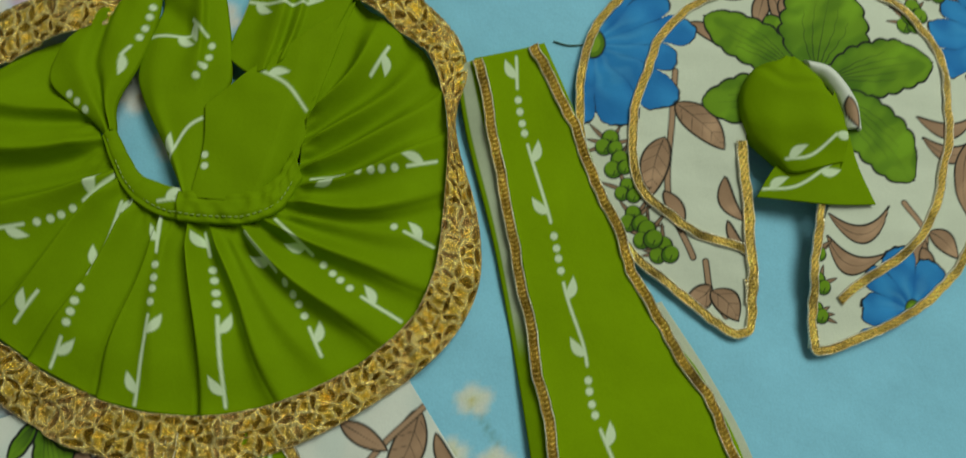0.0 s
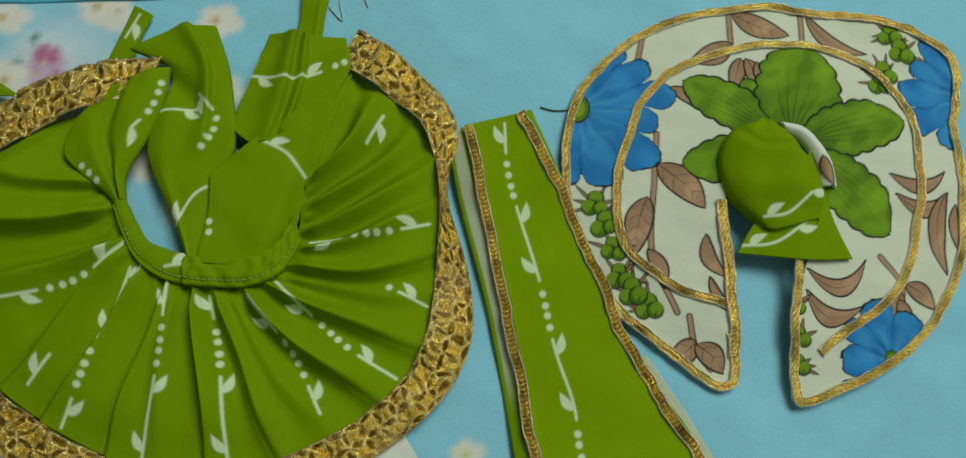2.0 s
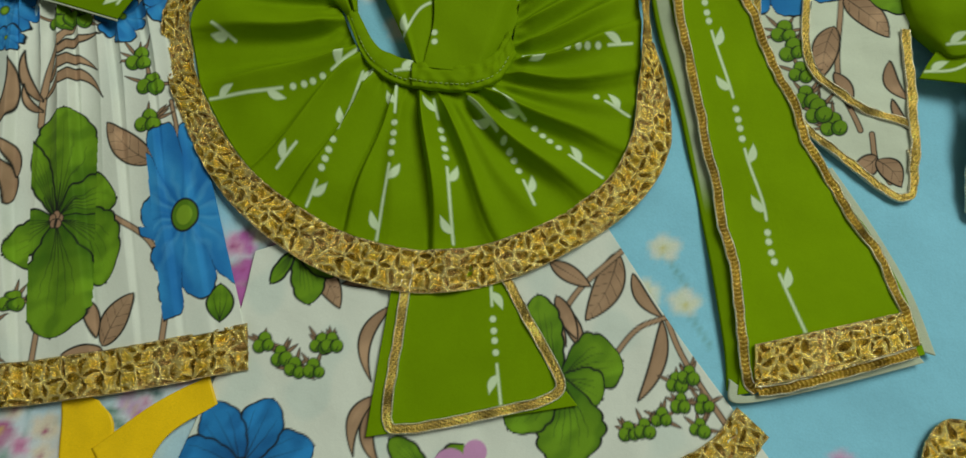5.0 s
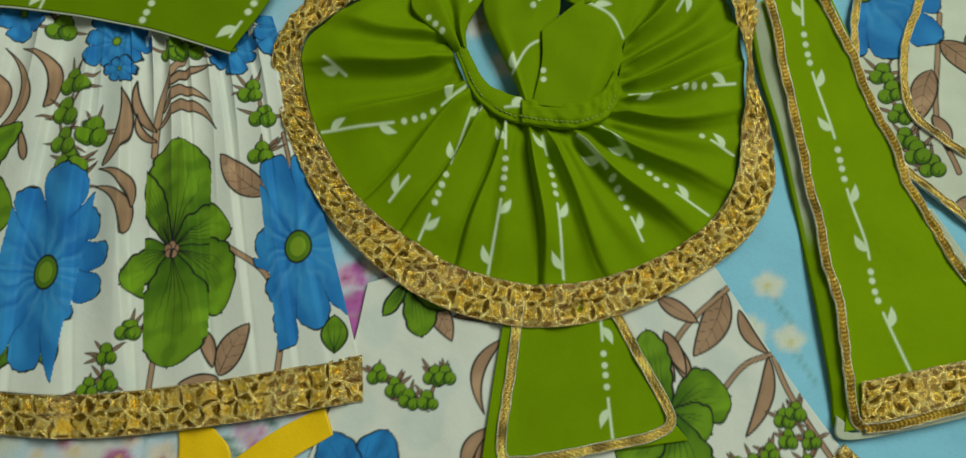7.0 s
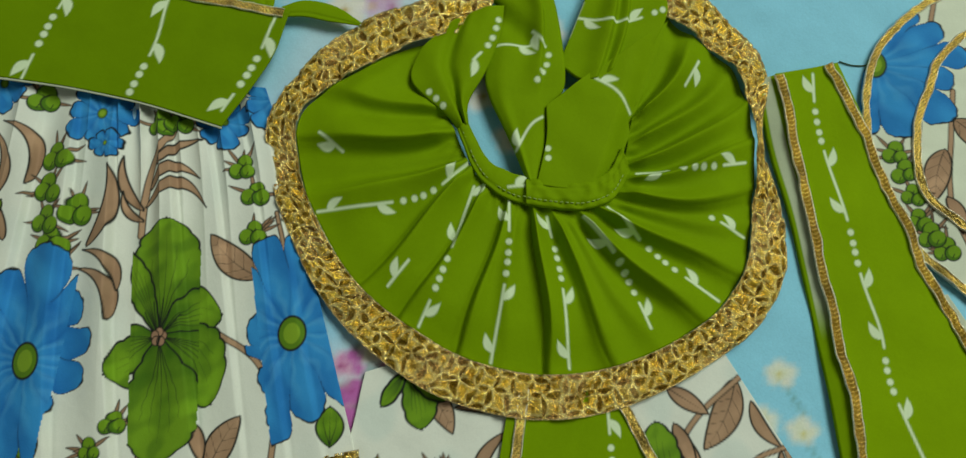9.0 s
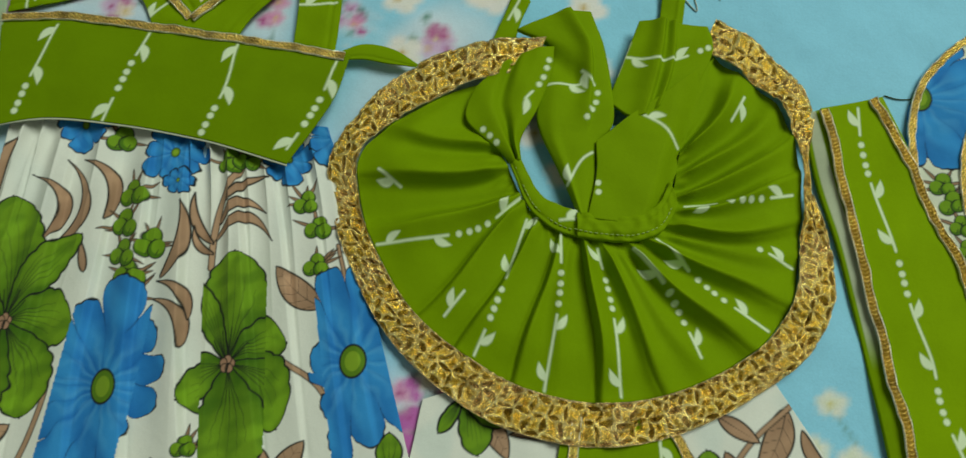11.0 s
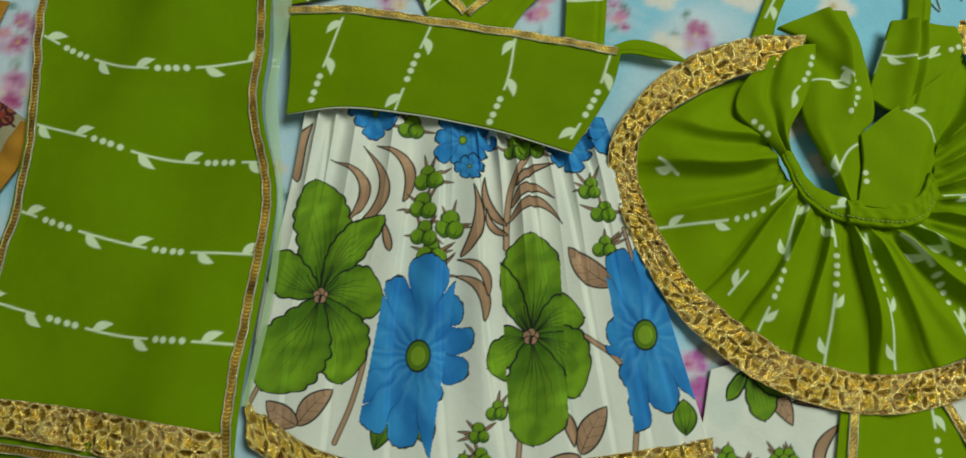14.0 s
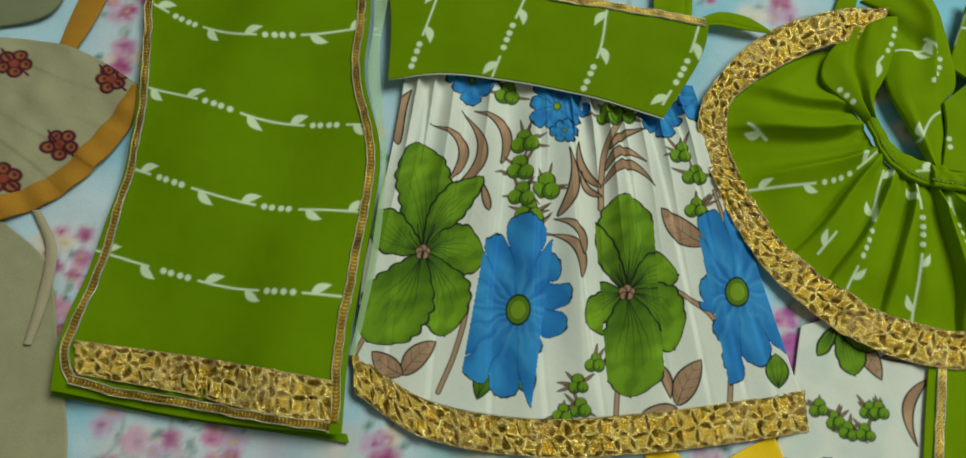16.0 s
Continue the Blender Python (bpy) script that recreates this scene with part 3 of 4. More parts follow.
cloth("hem", xy, 1.2 + sheet_z(x, y) + 1.3 * ramp(edge, 0, 5) + 0.5 * waves(x, y, 60, 4) - 0.6 * np.exp(-((edge - 5) / 1.5) ** 2), sheet_cotton, sheet, dye.done(), 3.0, "bright turquoise flowered turned hem")


# ---- printed garment lying lowest, below the round frock ----
low = thing("printed_frock", -70, -10, "white printed frock with brown leaves, mostly covered", "frock")
xy, u, v = loft([[(-190, 45), (-199, -8), (-232, -110)], [(-120, 70), (-130, 0), (-150, -130)], [(-20, 80), (0, -10), (20, -130)], [(-8, 78), (30, 22), (66, -25), (110, -80)]], step=0.85)
x, y = xy[..., 0], xy[..., 1]


def low_z(x, y, *_):
    return 1.8 + 0.5 * waves(x, y, 60, 21) + 0.25 * waves(x, y, 22, 22)


dye = Dye(x, y, WHITE)
mist = ramp(waves(x, y, 40, 8), 0.1, 0.8)
dye.lay(np.arange(x.size), mist.ravel() * 0.25, (0.45, 0.62, 0.60))
stem(dye, [(66, -38), (40, 0), (30, 22)], 2.4)
brown_leaf(dye, 4, 55, -12, 18, 15, 3)
stem(dye, [(-30, 10), (-16, 34), (6, 56)], 2.4)
brown_leaf(dye, -32, 48, -10, 36, 9)
for lx, ly in ((-34, 26), (-24, 24), (-28, 30), (-40, 22)):
    brown_leaf(dye, lx, ly, lx + 12, ly - 22, 8, 0, 1)
brown_leaf(dye, 12, 44, 28, 22, 7, -3, 1)
stem(dye, [(-2, -8), (14, 14), (30, 22)], 2.2)
brown_leaf(dye, 28, 20, 16, -22, 8, 4, 1)
bloom(dye, -24, -12, [(-38, 30, 22, 3), (8, -2, 30, 3), (-2, -22, 24, 0), (-20, -58, 34, 4), (-50, -40, 24, 0)], heart=False)
bloom(dye, -88, -66, [(-110, -48, 14, 0), (-70, -50, 14, 0)], heart=False)
dye.dot(-78, -60, 9, (0.62, 0.30, 0.55))
dye.dot(-66, -52, 6, (0.62, 0.30, 0.55))
buds(dye, [(-180, -4), (-170, -10), (-162, -16), (-150, -3), (-152, -16), (-144, -2)], 4.6, 3)
buds(dye, [(36, -12), (42, -8), (50, -22), (38, -22), (28, -30), (48, -34), (12, -38), (20, -36)], 4.4, 5)
brown_leaf(dye, -160, 40, -142, 17, 12, 2)
bloom(dye, -168, 48, [(-158, 18, 18, 2), (-180, 28, 8, 0), (-146, 34, 12, 0)], heart=False)
brown_leaf(dye, -142, 30, -112, 28, 5, 2, 1)
dye.leaf(-114, 20, -122, -20, 7, BROWN, bend=-9, edge=INK, tone=BROWN_DARK)
dye.leaf(-112, -26, -128, -58, 8, BROWN, bend=-9, edge=INK, tone=BROWN_DARK)
dye.leaf(-120, -32, -114, -62, 7, BROWN, bend=-5, edge=INK, tone=BROWN_DARK)
for k in range(7):
    a = 0.35 + k * 2 * math.pi / 7
    dye.leaf(-184, -66, -184 + 38 * math.cos(a), -66 + 36 * math.sin(a), 23, (0.022, 0.22, 0.55), edge=INK, veins=3, full=1.25, ragged=0.04, tone=(0.006, 0.07, 0.24), plump=0.6)
dye.dot(-184, -66, 4.5, INK)
dye.dot(-184, -66, 2.5, (0.30, 0.22, 0.05))
cloth("body", xy, low_z(x, y), cotton, low, dye.done())
lace("lace_hem", [(20, -58), (52, -40), (66, -22)], [(30, -76), (66, -56), (83, -36)], lambda x, y, u, v: low_z(x, y) + 0.5, low, 41)
corner = thing("lace_edged_cloth", 178, -45, "corner of a cloth edged with gold lace", "cloth")
lace("lace_corner", [(158, -60), (160, -38), (172, -22), (196, -24)], [(176, -70), (178, -50), (184, -44), (200, -46)], lambda x, y, u, v: 1.6 + 0 * x, corner, 43)
bow = thing("yellow_ribbon", -242, -45, "folded bright yellow satin ribbon", "ribbon")
for k, side in enumerate(([[(-283, -30), (-280, -50), (-276, -90)], [(-262, -38), (-252, -52), (-256, -90)]], [[(-206, -22), (-230, -36), (-262, -62)], [(-200, -36), (-226, -56), (-240, -92)]])):
    xy, u, v = loft(side, step=1.5)
    cloth("ribbon_end", xy, 1.6 + 0.9 * k + 0.8 * waves(xy[..., 0], xy[..., 1], 30, 50 + k), satin, bow)

# ---- gathered skirt, printed cotton ----
skirt = thing("gathered_skirt", -325, 70, "white gathered skirt printed with green and blue flowers, gold lace hem", "skirt")
TOPS, ENDS = (-452, -410, -360, -310, -266), ((-462, 0), (-412, -22), (-345, -26), (-266, -13), (-191, 4))
SIDES = [[(-452, 200), (-456, 130), (-463, 60), ENDS[0]], [(-410, 200), (-412, 120), ENDS[1]], [(-360, 200), (-355, 110), ENDS[2]], [(-310, 200), (-290, 110), ENDS[3]], [(-262, 198), (-242, 151), (-219, 83), ENDS[4]]]
xy, u, v = loft(SIDES, step=0.56)
x, y = xy[..., 0], xy[..., 1]
FOLDS = ((0.07, 2.0), (0.19, 2.6), (0.33, 2.2), (0.445, 3.2), (0.555, 3.6), (0.70, 3.4), (0.79, 2.0), (0.88, 1.8), (0.95, 1.2))


def skirt_h(u, v):
    """Soft gathers that start at the waist and run out to the hem, each overlapping the next."""
    h = 3.2 + 0 * u
    for k, (at, deep) in enumerate(FOLDS):
        d = u - at - 0.012 * np.sin(3 * v + k)
        h = h + 1.9 * deep * (np.exp(-(d / 0.055) ** 2) * (d < 0) + np.exp(-(d / 0.010) ** 2) * (d >= 0)) * (0.2 + 0.8 * np.sin(np.pi * np.clip(v * 0.85 + 0.12, 0, 1))) * ramp(v, 0.0, 0.2)
        h = h - 0.28 * deep * np.exp(-((d - 0.012) / 0.006) ** 2) * ramp(v, 0.05, 0.3)
    gather = np.exp(-v * 4.5)
    h = h + gather * 6.0 * ramp(v, 0.0, 0.10) * (1 - 2 * np.abs(np.sin(np.pi * (u * 12 + 0.9 * np.sin(9 * u) + 0.5 * v))) ** 0.7) * (0.7 + 0.3 * np.sin(23 * u)) + 0.5 * np.sin(2 * np.pi * u * 7.3 + 2 * v)
    return h


dye = Dye(x, y, WHITE, 0.55)
dye.lay(np.arange(x.size), ramp(waves(x, y, 45, 18), 0.2, 0.9).ravel() * 0.18, (0.50, 0.62, 0.60))
# stems and curling brown leaves
stem(dye, [(-404, 62), (-396, 40), (-400, 10), (-408, -16)], 2.6)
stem(dye, [(-270, 60), (-246, 46), (-234, 22), (-233, -16)], 2.6)
stem(dye, [(-317, 108), (-318, 128), (-316, 150), (-306, 175)], 3.2)
stem(dye, [(-300, 0), (-300, -24)], 2.4)
for x0, y0, x1, y1, w, bend in ((-416, 116, -432, 156, 6.5, -16), (-414, 112, -412, 166, 7.5, -17), (-383, 132, -404, 168, 7, -12), (-318, 122, -334, 152, 5.5, 5), (-317, 116, -331, 132, 4.5, 4), (-317, 124, -284, 126, 7, 14), (-316, 134, -290, 142, 6.5, 10), (-314, 148, -292, 164, 5, 4), (-326, 62, -348, 88, 7, -9), (-325, 78, -346, 98, 6, -7), (-344, 100, -340, 146, 7, -7), (-452, 140, -448, 180, 9, 4), (-388, 100, -394, 118, 5, 0)):
    dye.leaf(x0, y0, x1, y1, w, BROWN, bend=bend, edge=INK, tone=BROWN_DARK, full=0.7)
brown_leaf(dye, -250, 90, -279, 111, 15, 3)
stem(dye, [(-250, 90), (-240, 104), (-246, 126)], 1.8)
for x0, y0, x1, y1, w in ((-431, -8, -413, 14, 13), (-431, -8, -451, 4, 13), (-264, -10, -251, 18, 14), (-264, -12, -284, -16, 10), (-277, 14, -268, -6, 7)):
    brown_leaf(dye, x0, y0, x1, y1, w, 1.5)
stem(dye, [(-455, 18), (-462, 0)], 2.2)
buds(dye, [(-360, 88), (-362, 100), (-368, 112), (-353, 119), (-370, 130), (-369, 148)], 7.2, 8)
buds(dye, [(-322, -18), (-332, -22), (-324, -4), (-315, 10)], 5.0, 9)
buds(dye, [(-268, 150), (-259, 135), (-257, 113)], 6.0, 10)
buds(dye, [(-316, 172), (-306, 174), (-384, 182)], 6.5, 12)
daisy(dye, -408, 190, 17, 0.3, 7)
daisy(dye, -350, 176, 20, 0.8, 8)
daisy(dye, -344, 158, 9, 0.1, 6)
daisy(dye, -282, 176, 16, 0.5, 7)
daisy(dye, -256, 192, 18, 0.5, 8)
for x0, y0, x1, y1 in ((-352, -12, -362, 8), (-384, -18, -376, 14), (-204, 6, -206, 26)):
    dye.leaf(x0, y0, x1, y1, 14, LEAF, edge=INK, veins=3, tone=LEAF_DEEP, full=1.0)
bloom(dye, -427, 69, [(-440, 142, 36, -4), (-394, 122, 20, 5), (-462, 92, 26, 3), (-388, 68, 32, 5), (-408, 18, 34, 6), (-455, 10, 44, 4)])
def folded(draw, lines):
    """Draw a motif strip by strip: between fold lines x = a + b * (y - 40) it shifts by what the folds hide."""
    for (a0, b0), (a1, b1), shift, lift in lines:
        dye.keep = lambda x, y: (x > a0 + b0 * (y - 40)) & (x < a1 + b1 * (y - 40))
        draw(shift, lift)
    dye.keep = None


FAR = 2000.0
GREEN_TIPS = ((-5, 63, 38, -2), (-26, 45, 14, 0), (40, 11, 28, 8), (40, -35, 34, 10), (-30, -15, 26, -2), (6, -63, 42, 3))
folded(lambda sx, sy: daisy(dye, -364 + sx, 38 + sy, 58, 0.15, 14, 0.86), [((-391.5, 0.08), (-348, 0.05), 0, 0), ((-348, 0.05), (FAR, 0), -19, 6)])
folded(lambda sx, sy: bloom(dye, -298 + sx, 55 + sy, [(-298 + sx + a, 55 + sy + b, w, c) for a, b, w, c in GREEN_TIPS]), [((-FAR, 0), (-312, -0.14), 6, -6), ((-312, -0.14), (-276, -0.12), 0, 0), ((-276, -0.12), (FAR, 0), -9, 3)])
folded(lambda sx, sy: daisy(dye, -230 + sx, 62 + sy, 56, 0.4, 12, 0.8), [((-FAR, 0), (-242, -0.24), 24, -8), ((-242, -0.24), (FAR, 0), 0, 0)])
z = skirt_h(u, v)
cloth("gathered_cloth", xy, z, cotton, skirt, dye.done(), 2.0)


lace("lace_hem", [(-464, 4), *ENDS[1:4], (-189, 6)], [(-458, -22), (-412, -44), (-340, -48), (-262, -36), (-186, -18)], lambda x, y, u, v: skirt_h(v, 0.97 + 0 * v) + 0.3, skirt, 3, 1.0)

# ---- blouse: green band with neck straps, laid over the skirt's waist ----
blouse = thing("strapped_blouse", -365, 230, "small green blouse with white sprigs, V neck and gold braid", "blouse")


def band_z(x, y, *_):
    return 10.5 + 0.8 * waves(x, y, 70, 61) + 0.4 * waves(x, y, 28, 62) - 3.0 * ramp(y, 225, 262)


def green_patch(name, curves, z, parent, sprigs=(), step=0.8, label="", colour=GREEN, material=None, thick=1.0, scale=1.0):
    xy, u, v = loft(curves, step=step)
    x, y = xy[..., 0], xy[..., 1]
    dye = Dye(x, y, colour)
    for points, start, flip in sprigs:
        sprig(dye, points, start, flip, scale=scale)
    return cloth(name, xy, z(x, y, u, v), material or crepe, parent, dye.done(), thick, label)


def strap(name, left, right, z0, seed, parent, sprigs=()):
    return green_patch(name, [left, right], lambda x, y, u, v: z0 + 0.5 * waves(x, y, 24, seed) + 0.5 * np.sin(np.pi * u) - 0.7 * np.exp(-((u - 0.8) / 0.05) ** 2), parent, sprigs)


strap("neck_strap", [(-436, 304), (-425, 302), (-392, 278), (-377, 252)], [(-424, 304), (-390, 296), (-366, 290), (-348, 270), (-338, 252)], 3.6, 70, blouse, [([(-384, 262), (-372, 275), (-362, 284)], 3, 1)])
strap("neck_strap", [(-366, 256), (-352, 275), (-330, 300), (-318, 307)], [(-325, 254), (-318, 268), (-300, 290), (-284, 310)], 4.4, 71, blouse)
strap("side_strap", [(-472, 286), (-452, 294), (-430, 304)], [(-474, 262), (-440, 272), (-400, 289)], 3.2, 72, blouse, [([(-464, 284), (-462, 262)], 0, 1)])
strap("side_strap", [(-290, 246), (-291, 285), (-294, 308), (-280, 312)], [(-264, 243), (-264, 285), (-266, 303), (-278, 311)], 3.4, 73, blouse, [([(-292, 278), (-266, 281)], 0, 1)])
strap("tie_end", [(-258, 247), (-245, 252), (-228, 250), (-212, 241)], [(-262, 240), (-245, 242), (-230, 240), (-213, 239)], 7.0, 74, blouse)
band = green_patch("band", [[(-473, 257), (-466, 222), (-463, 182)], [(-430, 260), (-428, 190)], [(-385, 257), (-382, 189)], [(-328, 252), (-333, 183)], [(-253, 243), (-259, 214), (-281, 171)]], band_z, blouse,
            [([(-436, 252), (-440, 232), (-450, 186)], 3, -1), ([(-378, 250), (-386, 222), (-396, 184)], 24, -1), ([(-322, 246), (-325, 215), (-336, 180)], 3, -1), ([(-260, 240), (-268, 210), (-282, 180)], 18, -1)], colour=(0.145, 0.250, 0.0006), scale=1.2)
trim("band_braid", [(-472, 255), (-430, 258), (-386, 255), (-330, 250), (-256, 242)], band_z, blouse, 6.0, seed=4)
trim("neck_braid", [(-400, 297), (-380, 285), (-356, 264)], lambda x, y, *_: 4.6 + 0 * x, blouse, 5.5, seed=5, wavy=0.2)
trim("neck_braid", [(-355, 263), (-336, 282), (-318, 306)], lambda x, y, *_: 5.4 + 0 * x, blouse, 5.5, seed=6, wavy=0.2)
hem_edge = [(-463, 183), (-428, 190), (-382, 189), (-333, 183), (-281, 171)]
xy, u, v = loft([hem_edge, [(a, b - 1.2) for a, b in hem_edge]], step=0.8)
cloth("lining_edge", xy, band_z(xy[..., 0], xy[..., 1]) - 0.5, lining, band, None, 0.8, "pale lining edge")

# ---- long stole ----
stole = thing("green_stole", -550, 120, "long green stole with white sprigs, gold braid and lace end", "stole")


def stole_z(x, y, *_):
    return 4.0 + 11.0 * np.logaddexp(0, 0.9 * waves(x, y, 125, 81)) + 1.0 * waves(x, y, 55, 82) + 1.2 * np.exp(-((y - 75 + 0.1 * (x + 550)) / 16) ** 2)


L_EDGE = [(-640, 318), (-637, 230), (-627, 149), (-626, 97), (-634, 39), (-641, -9), (-640, -38)]
R_EDGE = [(-489, 304), (-481, 225), (-478, 181), (-461, 129), (-462, 60), (-464, 7), (-461, -47)]
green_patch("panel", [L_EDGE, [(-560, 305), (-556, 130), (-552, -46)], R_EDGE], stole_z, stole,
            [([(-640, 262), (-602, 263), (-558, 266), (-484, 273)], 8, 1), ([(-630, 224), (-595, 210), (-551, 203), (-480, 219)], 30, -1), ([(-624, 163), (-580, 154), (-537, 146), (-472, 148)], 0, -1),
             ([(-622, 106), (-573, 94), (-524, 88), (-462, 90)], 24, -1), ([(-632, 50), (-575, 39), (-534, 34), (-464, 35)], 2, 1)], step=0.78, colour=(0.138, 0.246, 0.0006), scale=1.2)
trim("side_braid", [(-636, 312), (-634, 230), (-622, 149), (-621, 97), (-627, 39), (-635, -6), (-634, -22), (-627, -31)], stole_z, stole, seed=11, deep=0.5)
trim("side_braid", [(-495, 303), (-487, 225), (-484, 181), (-467, 129), (-468, 60), (-470, 7), (-466, -40)], stole_z, stole, seed=12, deep=0.5)
trim("end_braid", [(-628, -30), (-600, -35), (-561, -37), (-510, -41), (-468, -43)], stole_z, stole, seed=13, deep=0.5, wavy=0.25, dz=4.0)
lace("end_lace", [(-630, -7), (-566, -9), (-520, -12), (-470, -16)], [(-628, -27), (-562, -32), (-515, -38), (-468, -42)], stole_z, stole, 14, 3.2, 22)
green_patch("sheer_edge", [[(-490, 300), (-478, 225), (-476, 181), (-460, 129), (-459, 60), (-463, 0)], [(-478, 296), (-471, 257), (-471, 200), (-457, 125), (-455, 62), (-460, 0)]],
            lambda x, y, u, v: stole_z(x, y) + 0.4 - 1.5 * u, stole, [([(-488, 212), (-470, 214)], 0, 1)], colour=(0.42, 0.60, 0.32), material=sheer, label="sheer pale green selvedge")
green_patch("backing_edge", [[(-641, -34), (-560, -41), (-460, -46)], [(-644, -41), (-560, -47), (-458, -51)]], lambda x, y, u, v: 4.5 + 0 * x, stole, colour=(0.13, 0.26, 0.002), thick=2.5)

# ---- small tail panel under the round frock ----
tail = thing("tail_panel", -72, -10, "small flared green panel edged with gold braid", "panel")


def tail_z(x, y, *_):
    return 4.4 + 0.5 * waves(x, y, 40, 91)


green_patch("panel", [[(-113, 48), (-118, 0), (-122, -48)], [(-56, 48), (-36, 0), (-15, -26)]], tail_z, tail, [([(-64, 44), (-60, 10), (-53, -36)], 18, -1)])
trim("braid", [(-107, 42), (-109, 10), (-112, -30), (-111, -40), (-105, -43), (-80, -38), (-40, -27), (-28, -22), (-24, -15), (-30, -4), (-58, 42)], tail_z, tail, 5.6, seed=15, wavy=0.2)

# ---- flared sash beside the frock ----
sash = thing("flared_sash", 85, 110, "flared green sash with one white sprig, gold braid and lace end", "sash")


def sash_z(x, y, *_):
    return 6.5 + 1.2 * waves(x, y, 90, 95) + 0.5 * waves(x, y, 35, 96) + 4.0 * ramp(y, 170, 235)


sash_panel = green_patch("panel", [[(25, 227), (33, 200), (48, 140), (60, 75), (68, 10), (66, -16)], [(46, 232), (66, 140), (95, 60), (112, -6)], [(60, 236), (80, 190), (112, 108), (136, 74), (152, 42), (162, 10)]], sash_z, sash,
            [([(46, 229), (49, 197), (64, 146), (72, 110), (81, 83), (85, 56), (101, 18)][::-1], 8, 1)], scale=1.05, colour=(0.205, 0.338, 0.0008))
xy, u, v = loft([[(16, 224), (22, 190), (38, 130), (50, 70), (60, 10), (62, -14)], [(26, 227), (33, 200), (49, 140), (61, 75), (69, 10), (68, -14)]], step=0.9)
dye = Dye(xy[..., 0], xy[..., 1], GREEN)
dye.lay(np.arange(u.size), (ramp(np.abs(u - 0.42), 0.28, 0.22) * ramp(v, 0.62, 0.5)).ravel(), (0.46, 0.52, 0.36))
cloth("turned_edge", xy, sash_z(xy[..., 0], xy[..., 1]) - 1.0 - 2.5 * (1 - u), crepe, sash, dye.done(), 2.5, "turned edge with pale lining")
xy, u, v = loft([[(62, -8), (66, -20), (110, -10), (162, 6)], [(68, -12), (72, -16), (112, -5), (158, 11)]], step=0.9)
cloth("lining_edge", xy, 5.0 + 0 * u, lining, sash_panel, None, 1.5, "pale lining edge")
xy, u, v = loft([[(118, 108), (140, 74), (157, 42), (168, 10)], [(112, 106), (136, 72), (152, 42), (160, 12)]], step=0.9)
cloth("lining_edge", xy, 5.2 + 0 * u, lining, sash_panel, None, 1.5, "pale lining edge")
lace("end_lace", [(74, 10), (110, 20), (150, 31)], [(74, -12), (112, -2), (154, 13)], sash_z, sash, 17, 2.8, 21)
trim("side_braid", [(27, 226), (35, 190), (42, 155), (56, 88), (66, 35), (70, -6), (76, -14)], sash_z, sash, seed=18, deep=0.5, wavy=0.9)
trim("side_braid", [(54, 234), (74, 196), (98, 138), (109, 110), (120, 92), (142, 56), (153, 28), (157, 14)], sash_z, sash, seed=19, deep=0.5, wavy=0.9)
trim("end_braid", [(76, -14), (100, -8), (130, 2), (157, 11)], sash_z, sash, seed=20, deep=0.5, dz=1.5)

# ---- horseshoe cap ----
cap = thing("printed_bonnet", 190, 200, "horseshoe-shaped white printed bonnet with gold braid and green knot", "bonnet")
OUT = [(161, 97), (150, 94), (128, 110), (101, 134), (82, 165), (77, 204), (82, 242), (103, 271), (134, 293), (180, 305), (221, 303), (262, 298), (289, 285), (298, 267), (292, 234), (293, 196), (285, 157), (263, 122), (232, 99), (199, 85), (190, 88)]
INN = [(163, 125), (162, 140), (160, 158), (159, 172), (160, 182), (161, 192), (163, 203), (167, 213), (173, 220), (181, 225), (190, 227), (200, 226), (207, 221), (211, 213), (213, 204), (213, 195), (211, 185), (208, 173), (204, 163), (199, 150), (193, 122)]
MID = [(162, 133), (136, 142), (112, 159), (105, 181), (109, 215), (125, 250), (150, 268), (191, 279), (219, 278), (248, 266), (266, 241), (267, 213), (262, 179), (247, 144), (205, 111)]


def cap_z(x, y, *_):
    r = np.hypot((x - 188) / 1.0, (y - 198) / 1.0)
    return 2.6 + 5.0 * ramp(r, 108, 70) + 3.0 * ramp(r, 60, 25) + 0.6 * waves(x, y, 50, 101) + 0.3 * waves(x, y, 18, 102)


